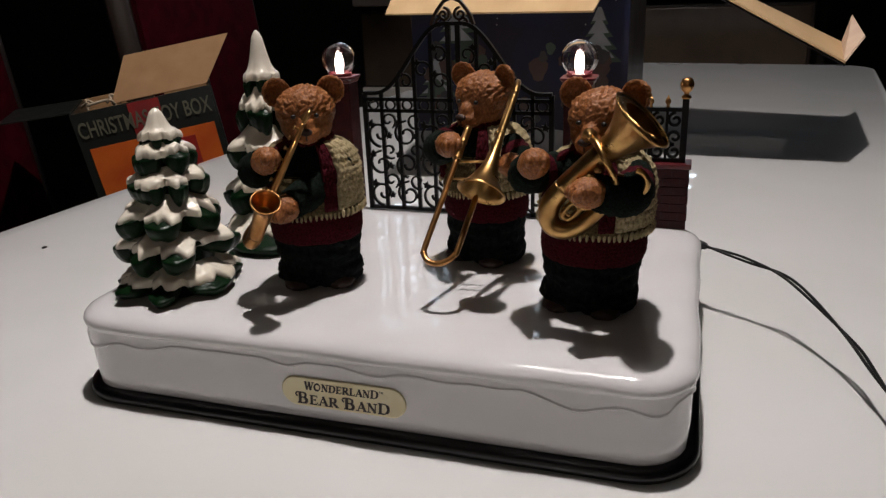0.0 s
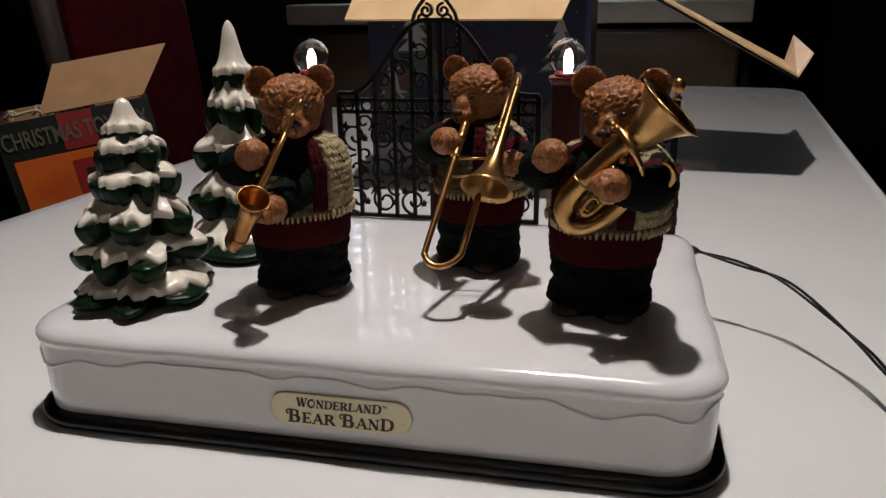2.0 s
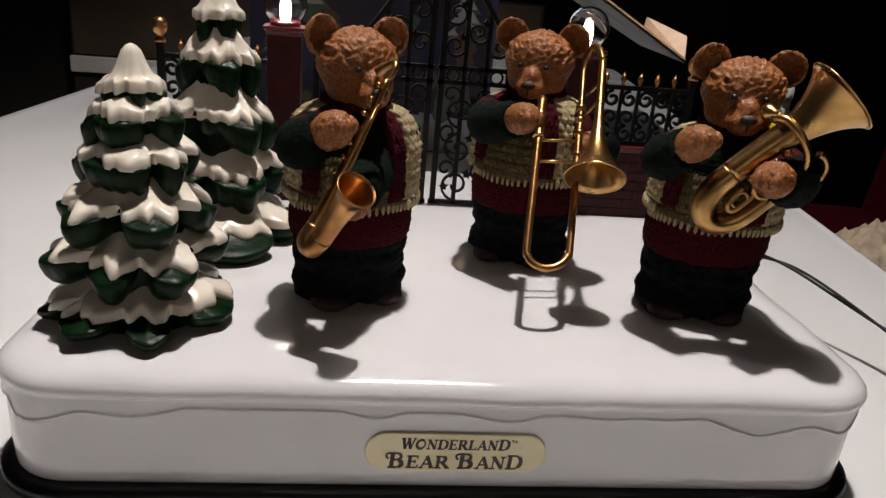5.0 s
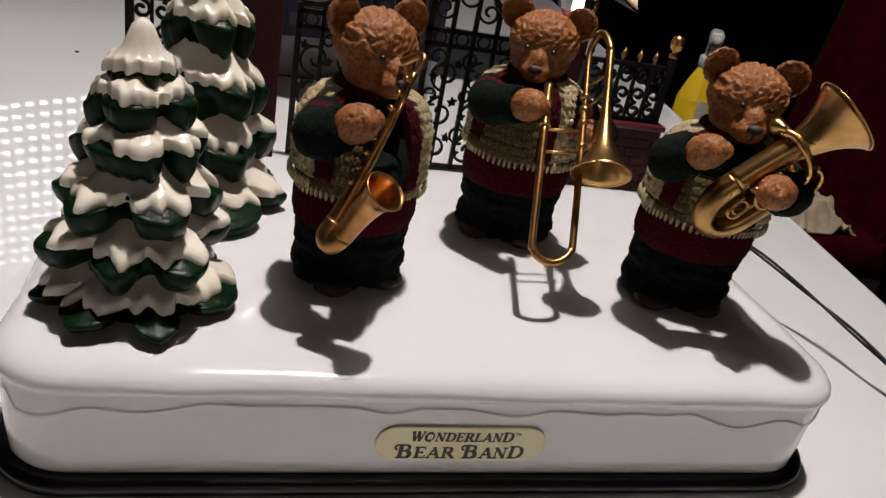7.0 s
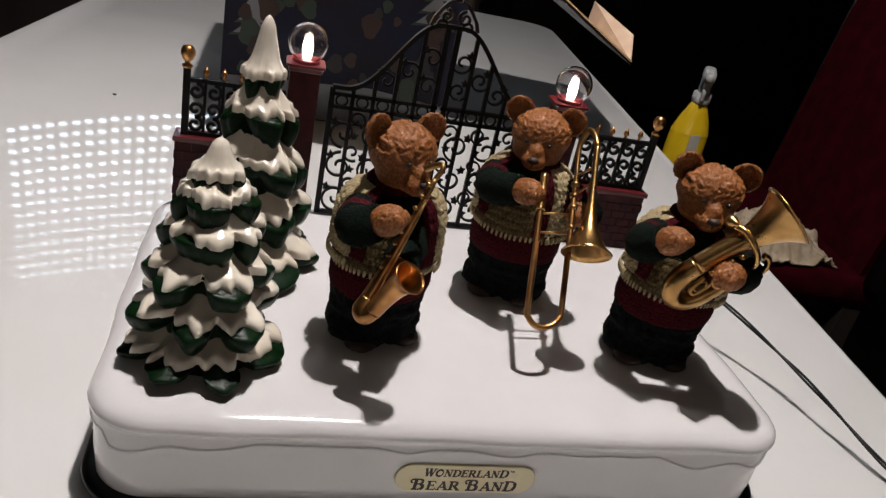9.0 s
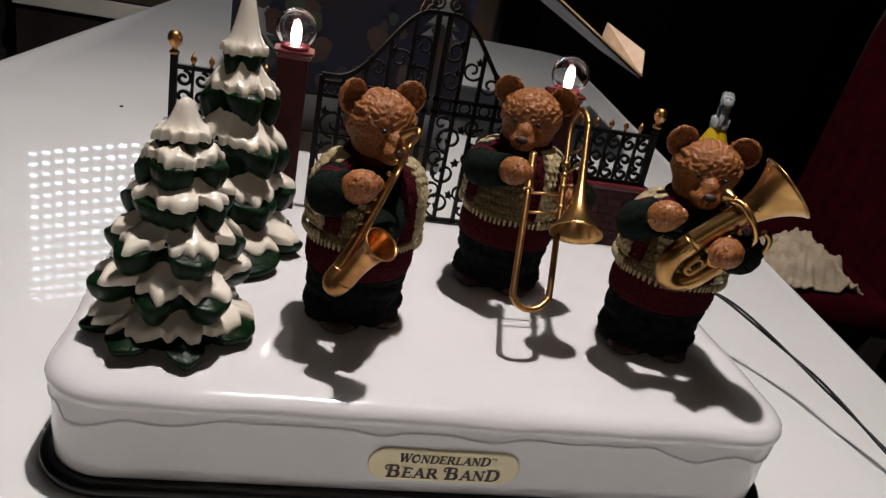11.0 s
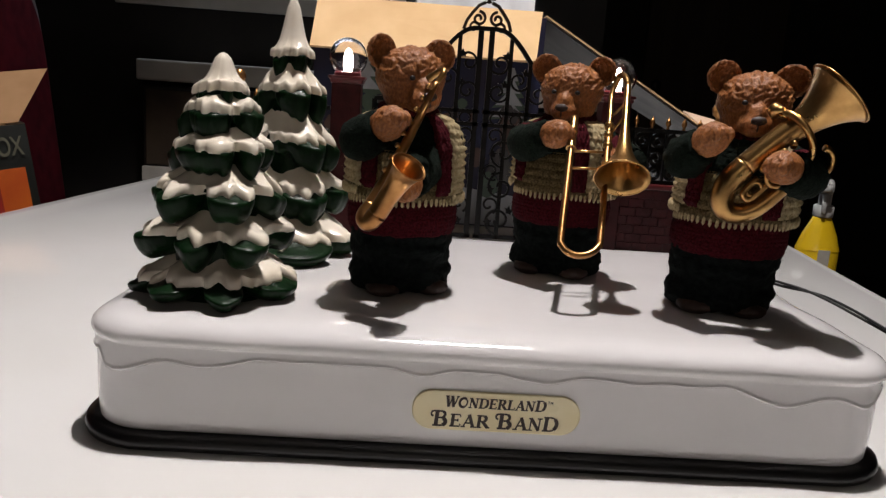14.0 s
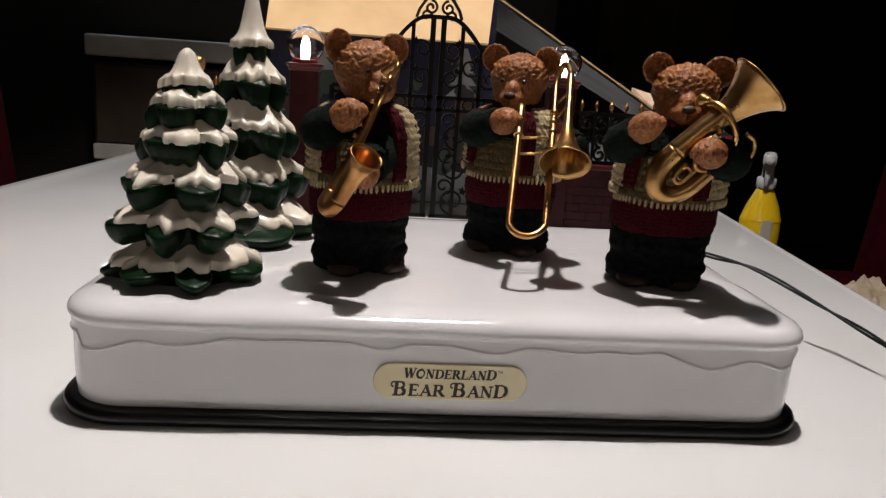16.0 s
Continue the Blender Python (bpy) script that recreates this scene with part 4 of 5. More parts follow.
def bear(cx, cy, yaw, paws, head_turn, label, s=0.95, nod=0.0, lean=0.0, pitch=0.0):
    """A standing resin bear in knitted clothes; paws: world places of its right and left paw."""
    bm = bmesh.new()
    shear = Matrix.Identity(4)
    shear[0][2], shear[1][2] = lean, pitch
    W = Matrix.Translation((cx, cy, TOP)) @ shear @ Matrix.Rotation(radians(yaw), 4, "Z") @ Matrix.Diagonal((s, s, 1.0, 1.0))
    inv = W.inverted()

    def blob(c, r, mi, sub=4, rough=0.0005, freq=420, rot=None, stretch=(1, 1, 1)):
        return add_blob(bm, c, r, sub, rough, freq, rot, mi, stretch)

    for q in (-1, 1):
        blob((q * 0.0120, -0.0125, 0.0040), (0.0086, 0.0088, 0.0044), DARK)
    cloth_skin(bm, PANTS_FORM, PANTS, baggy, 46)
    cloth_skin(bm, SWEATER_FORM, BURG, stitches(0.0016, 0.0019, 0.0005, 0.0004), 44, seg=220)
    cloth_skin(bm, VEST_FORM, TWEED, stitches(0.0021, 0.0042, 0.0011, 0.0003), 60, seg=220)
    cloth_skin(bm, CHEST_FORM, SLEEVE, stitches(0.0018, 0.0022, 0.0006, 0.0005), 44, seg=160)
    # scalloped fringe along the vest's hem
    for k in range(58):
        a = 2 * math.pi * (k + 0.2 * math.sin(k * 7.0)) / 58
        blob((0.0263 * math.sin(a), -0.0229 * math.cos(a), 0.0452 + 0.0005 * math.sin(5 * a)), (0.0009, 0.0009, 0.0024), CREAM, 1, 0.0)
    # open shawl over the shoulders: cream crochet with a burgundy edge, hanging behind the arms
    crochet = stitches(0.0027, 0.0034, 0.0015, 0.0008)
    for a0, a1, z0 in ((0.62, 2.5, 0.0475), (-2.5, -1.15, 0.0500)):
        form = [(z, np.interp(z, (0.045, 0.060, 0.072, 0.080, 0.086), (0.0258, 0.0256, 0.0252, 0.0222, 0.0155)), np.interp(z, (0.045, 0.060, 0.072, 0.080, 0.086), (0.0238, 0.0228, 0.0215, 0.0180, 0.0130))) for z in np.linspace(z0, 0.0855, 6)]
        cloth_skin(bm, form, CREAM, crochet, 60, a0, a1, 0.0030, 110, 0.0015)
        rim = a0 if a0 > 0 else a1
        inner = [(z, rx + 0.0002, ry + 0.0002) for z, rx, ry in form]
        cloth_skin(bm, inner, BURG, stitches(0.0020, 0.0026, 0.0010, 0.0006), 40, min(rim, rim - math.copysign(0.30, rim)), max(rim, rim - math.copysign(0.30, rim)), 0.0022, 26, 0.0015)
        for k in range(16):
            a = a0 + (a1 - a0) * (k + 0.5) / 16
            blob((0.0292 * math.sin(a), -0.0262 * math.cos(a), z0 - 0.0006), (0.0012, 0.0012, 0.0027), CREAM, 1, 0.0)
    # collar
    for k in range(22):
        a = 2 * math.pi * k / 22
        blob((0.0122 * math.cos(a), 0.0112 * math.sin(a) + 0.0002, 0.0845 + 0.0006 * math.sin(3 * a)), (0.0030, 0.0030, 0.0040), BURG, 2, 0.0004)
    # arms and paws
    for q, target in zip((-1, 1), paws):
        p = inv @ Vector(target)
        sh = Vector((q * 0.0195, -0.0045, 0.0745))
        el = (sh + p) / 2 + Vector((q * 0.0085, -0.001, -0.0050))
        if p.z < 0.06:
            el = (sh + p) / 2 + Vector((q * 0.001, 0.005, -0.003))
        path = smooth_path([sh, el, p + (el - p).normalized() * 0.005], 10)
        rings = add_tube(bm, path, spread([0.0080, 0.0094, 0.0092, 0.0080], len(path)), 40)
        for i, ring_ in enumerate(rings):
            mid = sum((v.co for v in ring_), Vector()) / len(ring_)
            for k, v in enumerate(ring_):
                v.co += (v.co - mid).normalized() * (0.0007 * noise.noise(v.co * 420) + 0.0004 * noise.noise(v.co * 1200) + 0.0005 * abs(math.sin(i * 1.1 + 0.6 * (k % 2))))
                for f in v.link_faces:
                    f.material_index = BURG if 4 <= i <= 6 else SLEEVE
        d = (p - el).normalized()
        rot = d.to_track_quat("Z", "Y").to_matrix()
        blob(p, (0.0076, 0.0072, 0.0092), FUR, 5, 0.0005, 700, rot, (1, 1, 0.6))
        for k in range(3):
            blob(p + rot @ Vector((0.0034 * (k - 1), -0.0008, 0.0068)), (0.0023, 0.0036, 0.0030), FUR, 3, 0.0003, 800, rot)
        for k in range(20):
            a = 2 * math.pi * k / 20
            side = d.orthogonal().normalized()
            c = p - d * 0.0062 + 0.0070 * (math.cos(a) * side + math.sin(a) * d.cross(side))
            blob(c, (0.0018, 0.0018, 0.0020), SLEEVE, 1, 0.0003)
    # stray wool hairs over the clothes
    bm.verts.ensure_lookup_table()
    woolly = [v for v in bm.verts if v.link_faces and v.link_faces[0].material_index in (SLEEVE, BURG, CREAM, TWEED, PANTS)]
    for v in rng_bear.sample(woolly, 2600):
        mi = v.link_faces[0].material_index
        v.normal_update()
        out = v.normal if v.normal.dot(Vector((v.co.x, v.co.y, 0))) > 0 else -v.normal
        way = (out + Vector([rng_bear.uniform(-1, 1) for _ in range(3)]) * 0.9).normalized() * rng_bear.uniform(0.0007, 0.0019)
        side = way.orthogonal().normalized() * 0.00008
        f = bm.faces.new([bm.verts.new(v.co + side), bm.verts.new(v.co - side), bm.verts.new(v.co + way)])
        f.material_index = mi
    # head
    H = Matrix.Translation((0, -0.001, 0.0985)) @ Matrix.Rotation(radians(head_turn), 4, "Z") @ Matrix.Rotation(radians(nod), 4, "X") @ Matrix.Scale(1.07, 4)

    def hblob(c, r, mi, sub=4, rough=0.0006, rot=None, freq=480):
        v = add_blob(bm, c, r, sub, rough, freq, rot, mi, (1, 1, 0.55))
        for w in v:
            w.co = H @ w.co

    sculpt(bm, [((0, 0.0010, 0.0022), (0.0156, 0.0146, 0.0128)), ((0, -0.0028, -0.0052), (0.0132, 0.0110, 0.0092)),
                ((0, -0.0124, -0.0062), (0.0070, 0.0084, 0.0054)), ((0, -0.0112, -0.0018), (0.0046, 0.0074, 0.0052)), ((0, -0.0030, 0.0078), (0.0122, 0.0090, 0.0060))],
           (0, -0.003, -0.001), 6, FUR, H, 0.00075, 180.0)
    for q in (-1, 1):
        # thin cupped ears, hollow in front
        er = Matrix.Rotation(radians(q * 24), 3, "Y") @ Matrix.Rotation(radians(-q * 12), 3, "Z")
        res = bmesh.ops.create_icosphere(bm, subdivisions=5, radius=1.0)
        for v in res["verts"]:
            x, y, z = v.co
            rho = min(1.0, math.hypot(x, z))
            y = y * 0.0034 if y > 0 else y * 0.0016 + 0.0042 * max(0.0, 1 - (rho / 0.82) ** 2) ** 0.8
            ragged = 0.0004 * noise.noise(Vector((x * 5, q * 3.0, z * 5))) + 0.0003 * noise.noise(Vector((x * 14, y * 900, z * 14)))
            local = Vector((x * (0.0074 + ragged), y + 1.6 * ragged, z * (0.0074 + ragged)))
            v.co = H @ (Vector((q * 0.0140, 0.0024, 0.0117)) + er @ local)
        for f in {f for v in res["verts"] for f in v.link_faces}:
            f.material_index = FUR
        hblob((q * 0.0058, -0.0134, 0.0028), (0.0013, 0.0011, 0.0011), EYE, 3, 0)
    hblob((0, -0.0204, -0.0036), (0.0032, 0.0019, 0.0019), DARK, 3, 0.0001)
    hblob((0, -0.0206, -0.0066), (0.0004, 0.0008, 0.0018), DARK, 2, 0)
    for v in bm.verts:
        v.co = W @ v.co
    ob = part("bear_figurine", bm, BEAR_MATS)
    ob.data.transform(Matrix.Translation((-cx, -cy, -TOP)))
    ob.location = (cx, cy, TOP)
    return tagged(ob, label, "figurine", "musician bears on the base")


bear(-0.0440, 0.0730, 20, ((-0.0517, 0.0385, 0.1340), (-0.0430, 0.0370, 0.1085)), 6, "brown bear figurine in knitted clothes holding a saxophone", 0.98, nod=5)
bear(0.0425, 0.1300, -20, ((0.0303, 0.0975, 0.1318), (0.0660, 0.1030, 0.1200)), -3, "brown bear figurine in knitted clothes holding a trombone", 1.0, nod=9)
bear(0.1130, 0.0720, -10, ((0.0890, 0.0440, 0.1365), (0.1165, 0.0300, 0.1275)), -4, "brown bear figurine in knitted clothes holding a brass horn", 1.01, nod=6, lean=0.045)


# ---- instruments ----
def flare(keys, r0, r1, power=3.0, n=None):
    p = smooth_path(keys, 10)
    return p, [r0 + (r1 - r0) * (k / (len(p) - 1)) ** power for k in range(len(p))]


def bell_mesh(keys, r0, r1, power=3.0, wall=0.0004):
    """A flared bell, hollow, with a rolled rim."""
    bm = bmesh.new()
    p, r = flare(keys, r0, r1, power)
    outer = add_tube(bm, p, r, 28, False)
    inner = add_tube(bm, p[-14:], [max(0.0004, q - wall) for q in r[-14:]], 28, False)
    for k in range(28):
        bm.faces.new((outer[-1][k], outer[-1][(k + 1) % 28], inner[-1][(k + 1) % 28], inner[-1][k]))
    bm.faces.new(inner[0])
    bm.faces.new(list(reversed(outer[0])))
    d = (p[-1] - p[-3]).normalized()
    u = d.orthogonal().normalized()
    w = d.cross(u)
    add_tube(bm, [p[-1] + r1 * (math.cos(a) * u + math.sin(a) * w) for a in np.linspace(0, 2 * math.pi, 33)], 0.00042, 6)
    return bm


sax = base("saxophone", (-0.0574, 0.026, 0.0960), "small satin brass saxophone held at a bear's mouth", "saxophone")
part("body", tubem([(-0.0322, 0.0470, 0.1525), (-0.0400, 0.0400, 0.1345), (-0.0500, 0.0320, 0.1130), (-0.0562, 0.0275, 0.1005)], [0.0012, 0.0018, 0.0026, 0.0034], 18), M_BRASSDARK, sax)
part("neck", tubem([(-0.0322, 0.0470, 0.1525), (-0.0296, 0.0485, 0.1565), (-0.0300, 0.0510, 0.1580), (-0.0335, 0.0535, 0.1556), (-0.0360, 0.0545, 0.1535)], [0.0012, 0.0013, 0.0013, 0.0015, 0.0018], 14), M_BRASS, sax)
part("bow", tubem([(-0.0562, 0.0275, 0.1005), (-0.0588, 0.0254, 0.0958), (-0.0570, 0.0234, 0.0938), (-0.0536, 0.0226, 0.0975)], [0.0034, 0.0038, 0.0040, 0.0041], 18), M_BRASSDARK, sax)
part("bell", bell_mesh([(-0.0536, 0.0226, 0.0975), (-0.0490, 0.0215, 0.1060), (-0.0445, 0.0198, 0.1135), (-0.0416, 0.0170, 0.1185)], 0.0041, 0.0074, 2.4), M_BRASSDARK, sax)
for k in range(8):
    f = 0.02 + 0.11 * k
    p = Vector((-0.0330, 0.0460, 0.1500)).lerp(Vector((-0.0540, 0.0290, 0.1040)), f)
    part("key", lathem([(0, 0), (0.0006, 0), (0.0006, 0.0018), (0.0012, 0.0020), (0.0012, 0.0028), (0, 0.0031)], at(p + Vector((-0.0006, -0.001, 0.0006)), (-0.75, -0.45, 0.5)), 10), M_BRASS, sax)
part("key_rod", tubem([(-0.0352, 0.0425, 0.1440), (-0.0530, 0.0275, 0.1055)], 0.0005, 8, 2), M_BRASS, sax)

trb = base("trombone", (0.0368, 0.0447, 0.0803), "satin brass trombone with long slide held by a bear", "trombone")
TD = Vector((-0.0120, -0.0580, -0.0595))
TL, TR = Vector((0.0401, 0.1040, 0.1405)), Vector((0.0586, 0.1050, 0.1410))
part("mouthpiece", tubem([TL, TL + TD * 0.10, TL + TD * 0.12], [0.0021, 0.0021, 0.0026], 16, 4), M_BRASS, trb)
part("grip", tubem([TL + TD * 0.12, TL + TD * 0.24, TL + TD * 0.25], [0.0019, 0.0022, 0.0027], 16, 4), M_BRASS, trb)
low = TL + TD * 0.90
wide = Vector((0.0182, 0.0000, 0.0004))
ARC = [low + wide * (0.5 - 0.5 * math.cos(a)) + TD.normalized() * 0.0091 * math.sin(a) for a in np.linspace(0, math.pi, 9)]
part("slide", tubem([TL + TD * 0.24, TL + TD * 0.55] + ARC + [low + wide - TD * 0.40, TR + TD * 0.12], 0.0016, 14), M_BRASSDARK, trb)
for f in (0.27, 0.40):
    part("stay", tubem([TL + TD * f, TR + TD * f], 0.0007, 8, 2), M_BRASS, trb)
for f in (0.06, 0.14, 0.22, 0.36):
    part("ferrule", lathem([(0.0013, -0.0016), (0.0023, -0.0012), (0.0025, 0.0), (0.0023, 0.0012), (0.0013, 0.0016)], at(TR + TD * f, TD), 16), M_BRASS, trb)
BE = Vector((0.0574, 0.0640, 0.1150))
top0, top1 = TR - TD * 0.20, BE - TD * 0.74
part("tuning_bend", tubem([TR + TD * 0.12, TR, top0, top0 - TD * 0.09 + (top1 - top0) * 0.22, (top0 + top1) / 2 - TD * 0.125, top1 - TD * 0.08 - (top1 - top0) * 0.2, top1], [0.0013, 0.0013, 0.0014, 0.0016, 0.0017, 0.0017, 0.0017], 14), M_BRASS, trb)
part("bell", bell_mesh([top1, top1.lerp(BE, 0.35), top1.lerp(BE, 0.70), BE], 0.0017, 0.0128, 4.2), M_BRASS, trb)
for f in (0.10, 0.24):
    part("stay", tubem([TR + TD * (f - 0.1), top1.lerp(BE, f + 0.1)], 0.0007, 8, 2), M_BRASS, trb)

horn = base("brass_horn", (0.0908, 0.0400, 0.1116), "satin brass euphonium with coiled tubing held by a bear", "horn")
HA, HB = Vector((0.700, -0.090, 0.708)), Vector((0.711, 0.0, -0.703))
HO = Vector((0.1384, 0.0355, 0.1600))


def hp(a, b, y=0.0):
    return HO + HA * a + HB * b + Vector((0, y, 0))


part("bell", bell_mesh([hp(-0.048, -0.001), hp(-0.032, -0.001), hp(-0.016, 0), hp(0, 0)], 0.0050, 0.0158, 4.2), M_BRASS, horn)
part("main_bow", tubem([hp(-0.048, -0.001), hp(-0.057, 0.0000), hp(-0.0635, 0.0035), hp(-0.0660, 0.0090), hp(-0.0630, 0.0145), hp(-0.0550, 0.0175), hp(-0.0420, 0.0175), hp(-0.0300, 0.0160)], [0.0050, 0.0051, 0.0050, 0.0048, 0.0045, 0.0041, 0.0035, 0.0028], 18), M_BRASS, horn)
part("lead_pipe", tubem([hp(-0.0230, -0.0085, 0.002), hp(-0.0212, -0.0062, -0.003), hp(-0.0220, 0.0000, -0.0085), hp(-0.0240, 0.0070, -0.0090), hp(-0.0270, 0.0120, -0.0060), hp(-0.0300, 0.0150, -0.001)], [0.0020, 0.0017, 0.0015, 0.0015, 0.0016, 0.0018], 14), M_BRASS, horn)
part("mouthpiece", lathem([(0, 0), (0.0032, 0.0002), (0.0036, 0.0014), (0.0030, 0.0030), (0.0016, 0.0050), (0.0014, 0.0064), (0, 0.0064)], at(hp(-0.0235, -0.0105, 0.0060), (0.25, -1, 0.1)), 18), M_BRASS, horn)
part("tuning_slide", tubem([hp(-0.048, 0.0065, -0.002), hp(-0.0555, 0.0070, -0.003), hp(-0.0575, 0.0092, -0.003), hp(-0.0550, 0.0115, -0.003), hp(-0.0420, 0.0110, -0.002)], 0.0013, 12), M_BRASS, horn)
part("coil", tubem([hp(-0.0405 + 0.0062 * math.cos(a), 0.0098 + 0.0046 * math.sin(a), -0.0040 - 0.0006 * a) for a in np.linspace(0, 6.6, 15)], 0.0012, 10, 4), M_BRASS, horn)
part("coil", tubem([hp(-0.0520 + 0.0034 * math.cos(a), 0.0090 + 0.0026 * math.sin(a), -0.0030) for a in np.linspace(0, 6.3, 13)], 0.0008, 8, 3), M_BRASS, horn)
part("side_coil", tubem([hp(-0.0230 + 0.0062 * math.cos(a), 0.0185 + 0.0062 * math.sin(a), 0.001 + 0.0006 * a) for a in np.linspace(-0.6, 4.4, 15)], 0.0016, 12, 4), M_BRASS, horn)
for k in range(4):
    p = hp(-0.0440 + 0.0052 * k, 0.0048, -0.0025)
    part("valve", lathem([(0, 0), (0.0015, 0), (0.0015, 0.0030), (0.0006, 0.0032), (0.0006, 0.0042), (0.0015, 0.0044), (0.0015, 0.0056), (0.0008, 0.0063), (0, 0.0064)], at(p, (-0.35, -0.85, 0.25)), 14), M_BRASS, horn)


# ---- mains lead ----
lead = base("power_lead", (0.172, 0.203, 0.040), "black twisted twin power lead running off the base", "cable")
keys = [Vector(p) for p in ((0.1640, 0.2100, 0.0440), (0.1740, 0.2000, 0.0445), (0.2000, 0.1845, 0.0420), (0.2236, 0.1651, 0.0382), (0.2489, 0.1192, 0.0260), (0.2593, 0.0816, 0.0200), (0.2760, 0.0260, 0.0080), (0.3000, -0.0500, 0.0022), (0.3150, -0.1500, 0.0020))]
line = smooth_path(keys, 14)
for ph in (0, math.pi):
    pts = []
    for k, p in enumerate(line):
        a = k * 0.16 + ph
        pts.append(p + Vector((math.cos(a) * 0.0009, math.cos(a) * 0.0009, math.sin(a) * 0.0010)))
    bm = bmesh.new()
    add_tube(bm, pts, 0.0009, 8)
    part("wire", bm, M_CABLE, lead)
part("strain_relief", lathem([(0, -0.001), (0.0032, -0.001), (0.0030, 0.004), (0.0022, 0.008), (0, 0.008)], at((0.1680, 0.2055, 0.0442), (0.75, -0.65, 0)), 14), M_RIM, lead)


# ---- the carton behind the gate ----
def quad_plate(corners, thick):
    """A thin board from four corners, with real thickness."""
    c = [Vector(p) for p in corners]
    n = (c[1] - c[0]).cross(c[3] - c[0]).normalized() * thick
    bm = bmesh.new()
    a = [bm.verts.new(p) for p in c]
    b = [bm.verts.new(p + n) for p in c]
    bm.faces.new(list(reversed(a)))
    bm.faces.new(b)
    for k in range(4):
        bm.faces.new((a[k], a[(k + 1) % 4], b[(k + 1) % 4], b[k]))
    return bm


BX0, BX1, BY0, BY1, BZ = -0.158, 0.090, 0.565, 0.840, 0.232
carton = base("gift_carton", (-0.034, 0.65, 0), "open cardboard gift carton with a night-blue winter print", "box")
part("front_panel", boxm((BX0, BY0, 0.0005), (BX1, BY0 + 0.003, BZ)), M_PRINT, carton, "dark blue printed front", False)
part("back_panel", boxm((BX0, BY1 - 0.003, 0.0005), (BX1, BY1, BZ)), M_PRINTSIDE, carton, smooth=False)
part("side_panel", boxm((BX0, BY0 + 0.003, 0.0005), (BX0 + 0.003, BY1 - 0.003, BZ)), M_PRINTSIDE, carton, smooth=False)
part("side_panel", boxm((BX1 - 0.003, BY0 + 0.003, 0.0005), (BX1, BY1 - 0.003, BZ)), M_PRINTSIDE, carton, smooth=False)
part("bottom_panel", boxm((BX0 + 0.003, BY0 + 0.003, 0.0005), (BX1 - 0.003, BY1 - 0.003, 0.003)), M_CARD, carton, smooth=False)
part("front_flap", quad_plate(((-0.1480, 0.4600, 0.1800), (0.0660, 0.4450, 0.1795), (0.0850, 0.5640, 0.2365), (-0.1560, 0.5660, 0.2365)), 0.002), M_CARD, carton, "tan cardboard flap folded outward", False)
E1, E2 = Vector((0.3080, 0.5950, 0.1140)), Vector((0.3440, 0.8500, 0.1080))
side_flap = part("side_flap", quad_plate(((0.0900, 0.5700, 0.2340), E1, E2, (0.0930, 0.8380, 0.2340)), 0.002), M_CARD, carton, "long side flap folded outward", False)
part("facing", quad_plate([Vector(p) - Vector((0, 0, 0.0032)) for p in ((0.0900, 0.5700, 0.2340), E1, E2, (0.0930, 0.8380, 0.2340))], 0.001), M_PRINTSIDE, side_flap, "dark printed outer face", False)
part("tuck_tab", quad_plate((E1, (0.3390, 0.6750, 0.1330), (0.3560, 0.8700, 0.1420), E2), 0.002), M_CARDPALE, carton, "pale tuck tab", False)
front = bpy.data.objects["front_panel"]


def print_shape(pts, depth, material, name):
    """A flat printed shape on the carton's front; points are (x, z)."""
    bm = bmesh.new()
    bm.faces.new([bm.verts.new((x, BY0 - depth, z)) for x, z in pts])
    part(name, bm, material, front, smooth=False)


rng = random.Random(5)
for cx, cz, h in ((-0.103, 0.140, 0.062), (-0.128, 0.080, 0.060), (0.058, 0.120, 0.060)):
    for k in range(4):
        w, z0 = h * (0.42 - 0.085 * k), cz + h * 0.22 * k
        print_shape([(cx - w, z0), (cx - w * 0.4, z0 + h * 0.03), (cx + w * 0.3, z0 - h * 0.02), (cx + w, z0), (cx + w * 0.2, z0 + h * 0.30), (cx - w * 0.2, z0 + h * 0.30)], 0.0005 + 0.0001 * k, M_PRINTGREEN, "printed_tree")
        print_shape([(cx - w * 0.8, z0 + h * 0.06), (cx + w * 0.7, z0 + h * 0.07), (cx + w * 0.18, z0 + h * 0.30), (cx - w * 0.18, z0 + h * 0.30)], 0.00095 + 0.0001 * k, M_PRINTWHITE, "printed_snow")
for k in range(34):
    cx, cz, r = rng.uniform(BX0 + 0.02, BX1 - 0.02), rng.uniform(0.045, 0.135), rng.uniform(0.004, 0.012)
    print_shape([(cx + r * math.cos(a) * (1 + 0.25 * math.sin(3 * a + k)), cz + 1.3 * r * math.sin(a)) for a in np.linspace(0, 2 * math.pi, 13)[:-1]], 0.0016 + 0.00004 * k, (M_PRINTBROWN, M_PRINTBROWN, M_PRINTGREEN, M_PRINTSIDE, M_PRINTSIDE)[k % 5], "printed_shape")
print_shape([(BX0 + 0.002, 0.002), (BX1 - 0.002, 0.002), (BX1 - 0.002, 0.035), (0.0, 0.045), (BX0 + 0.002, 0.038)], 0.0004, M_PRINTWHITE, "printed_snow")
for k in range(26):
    x, z = rng.uniform(BX0 + 0.01, BX1 - 0.01), rng.uniform(0.15, 0.225)
    print_shape([(x - 0.0009, z), (x, z - 0.0009), (x + 0.0009, z), (x, z + 0.0009)], 0.0004, M_PRINTWHITE, "printed_star")
paper = base("tissue_paper", (0.015, 0.64, 0.20), "folded white paper sticking out of the carton", "paper")
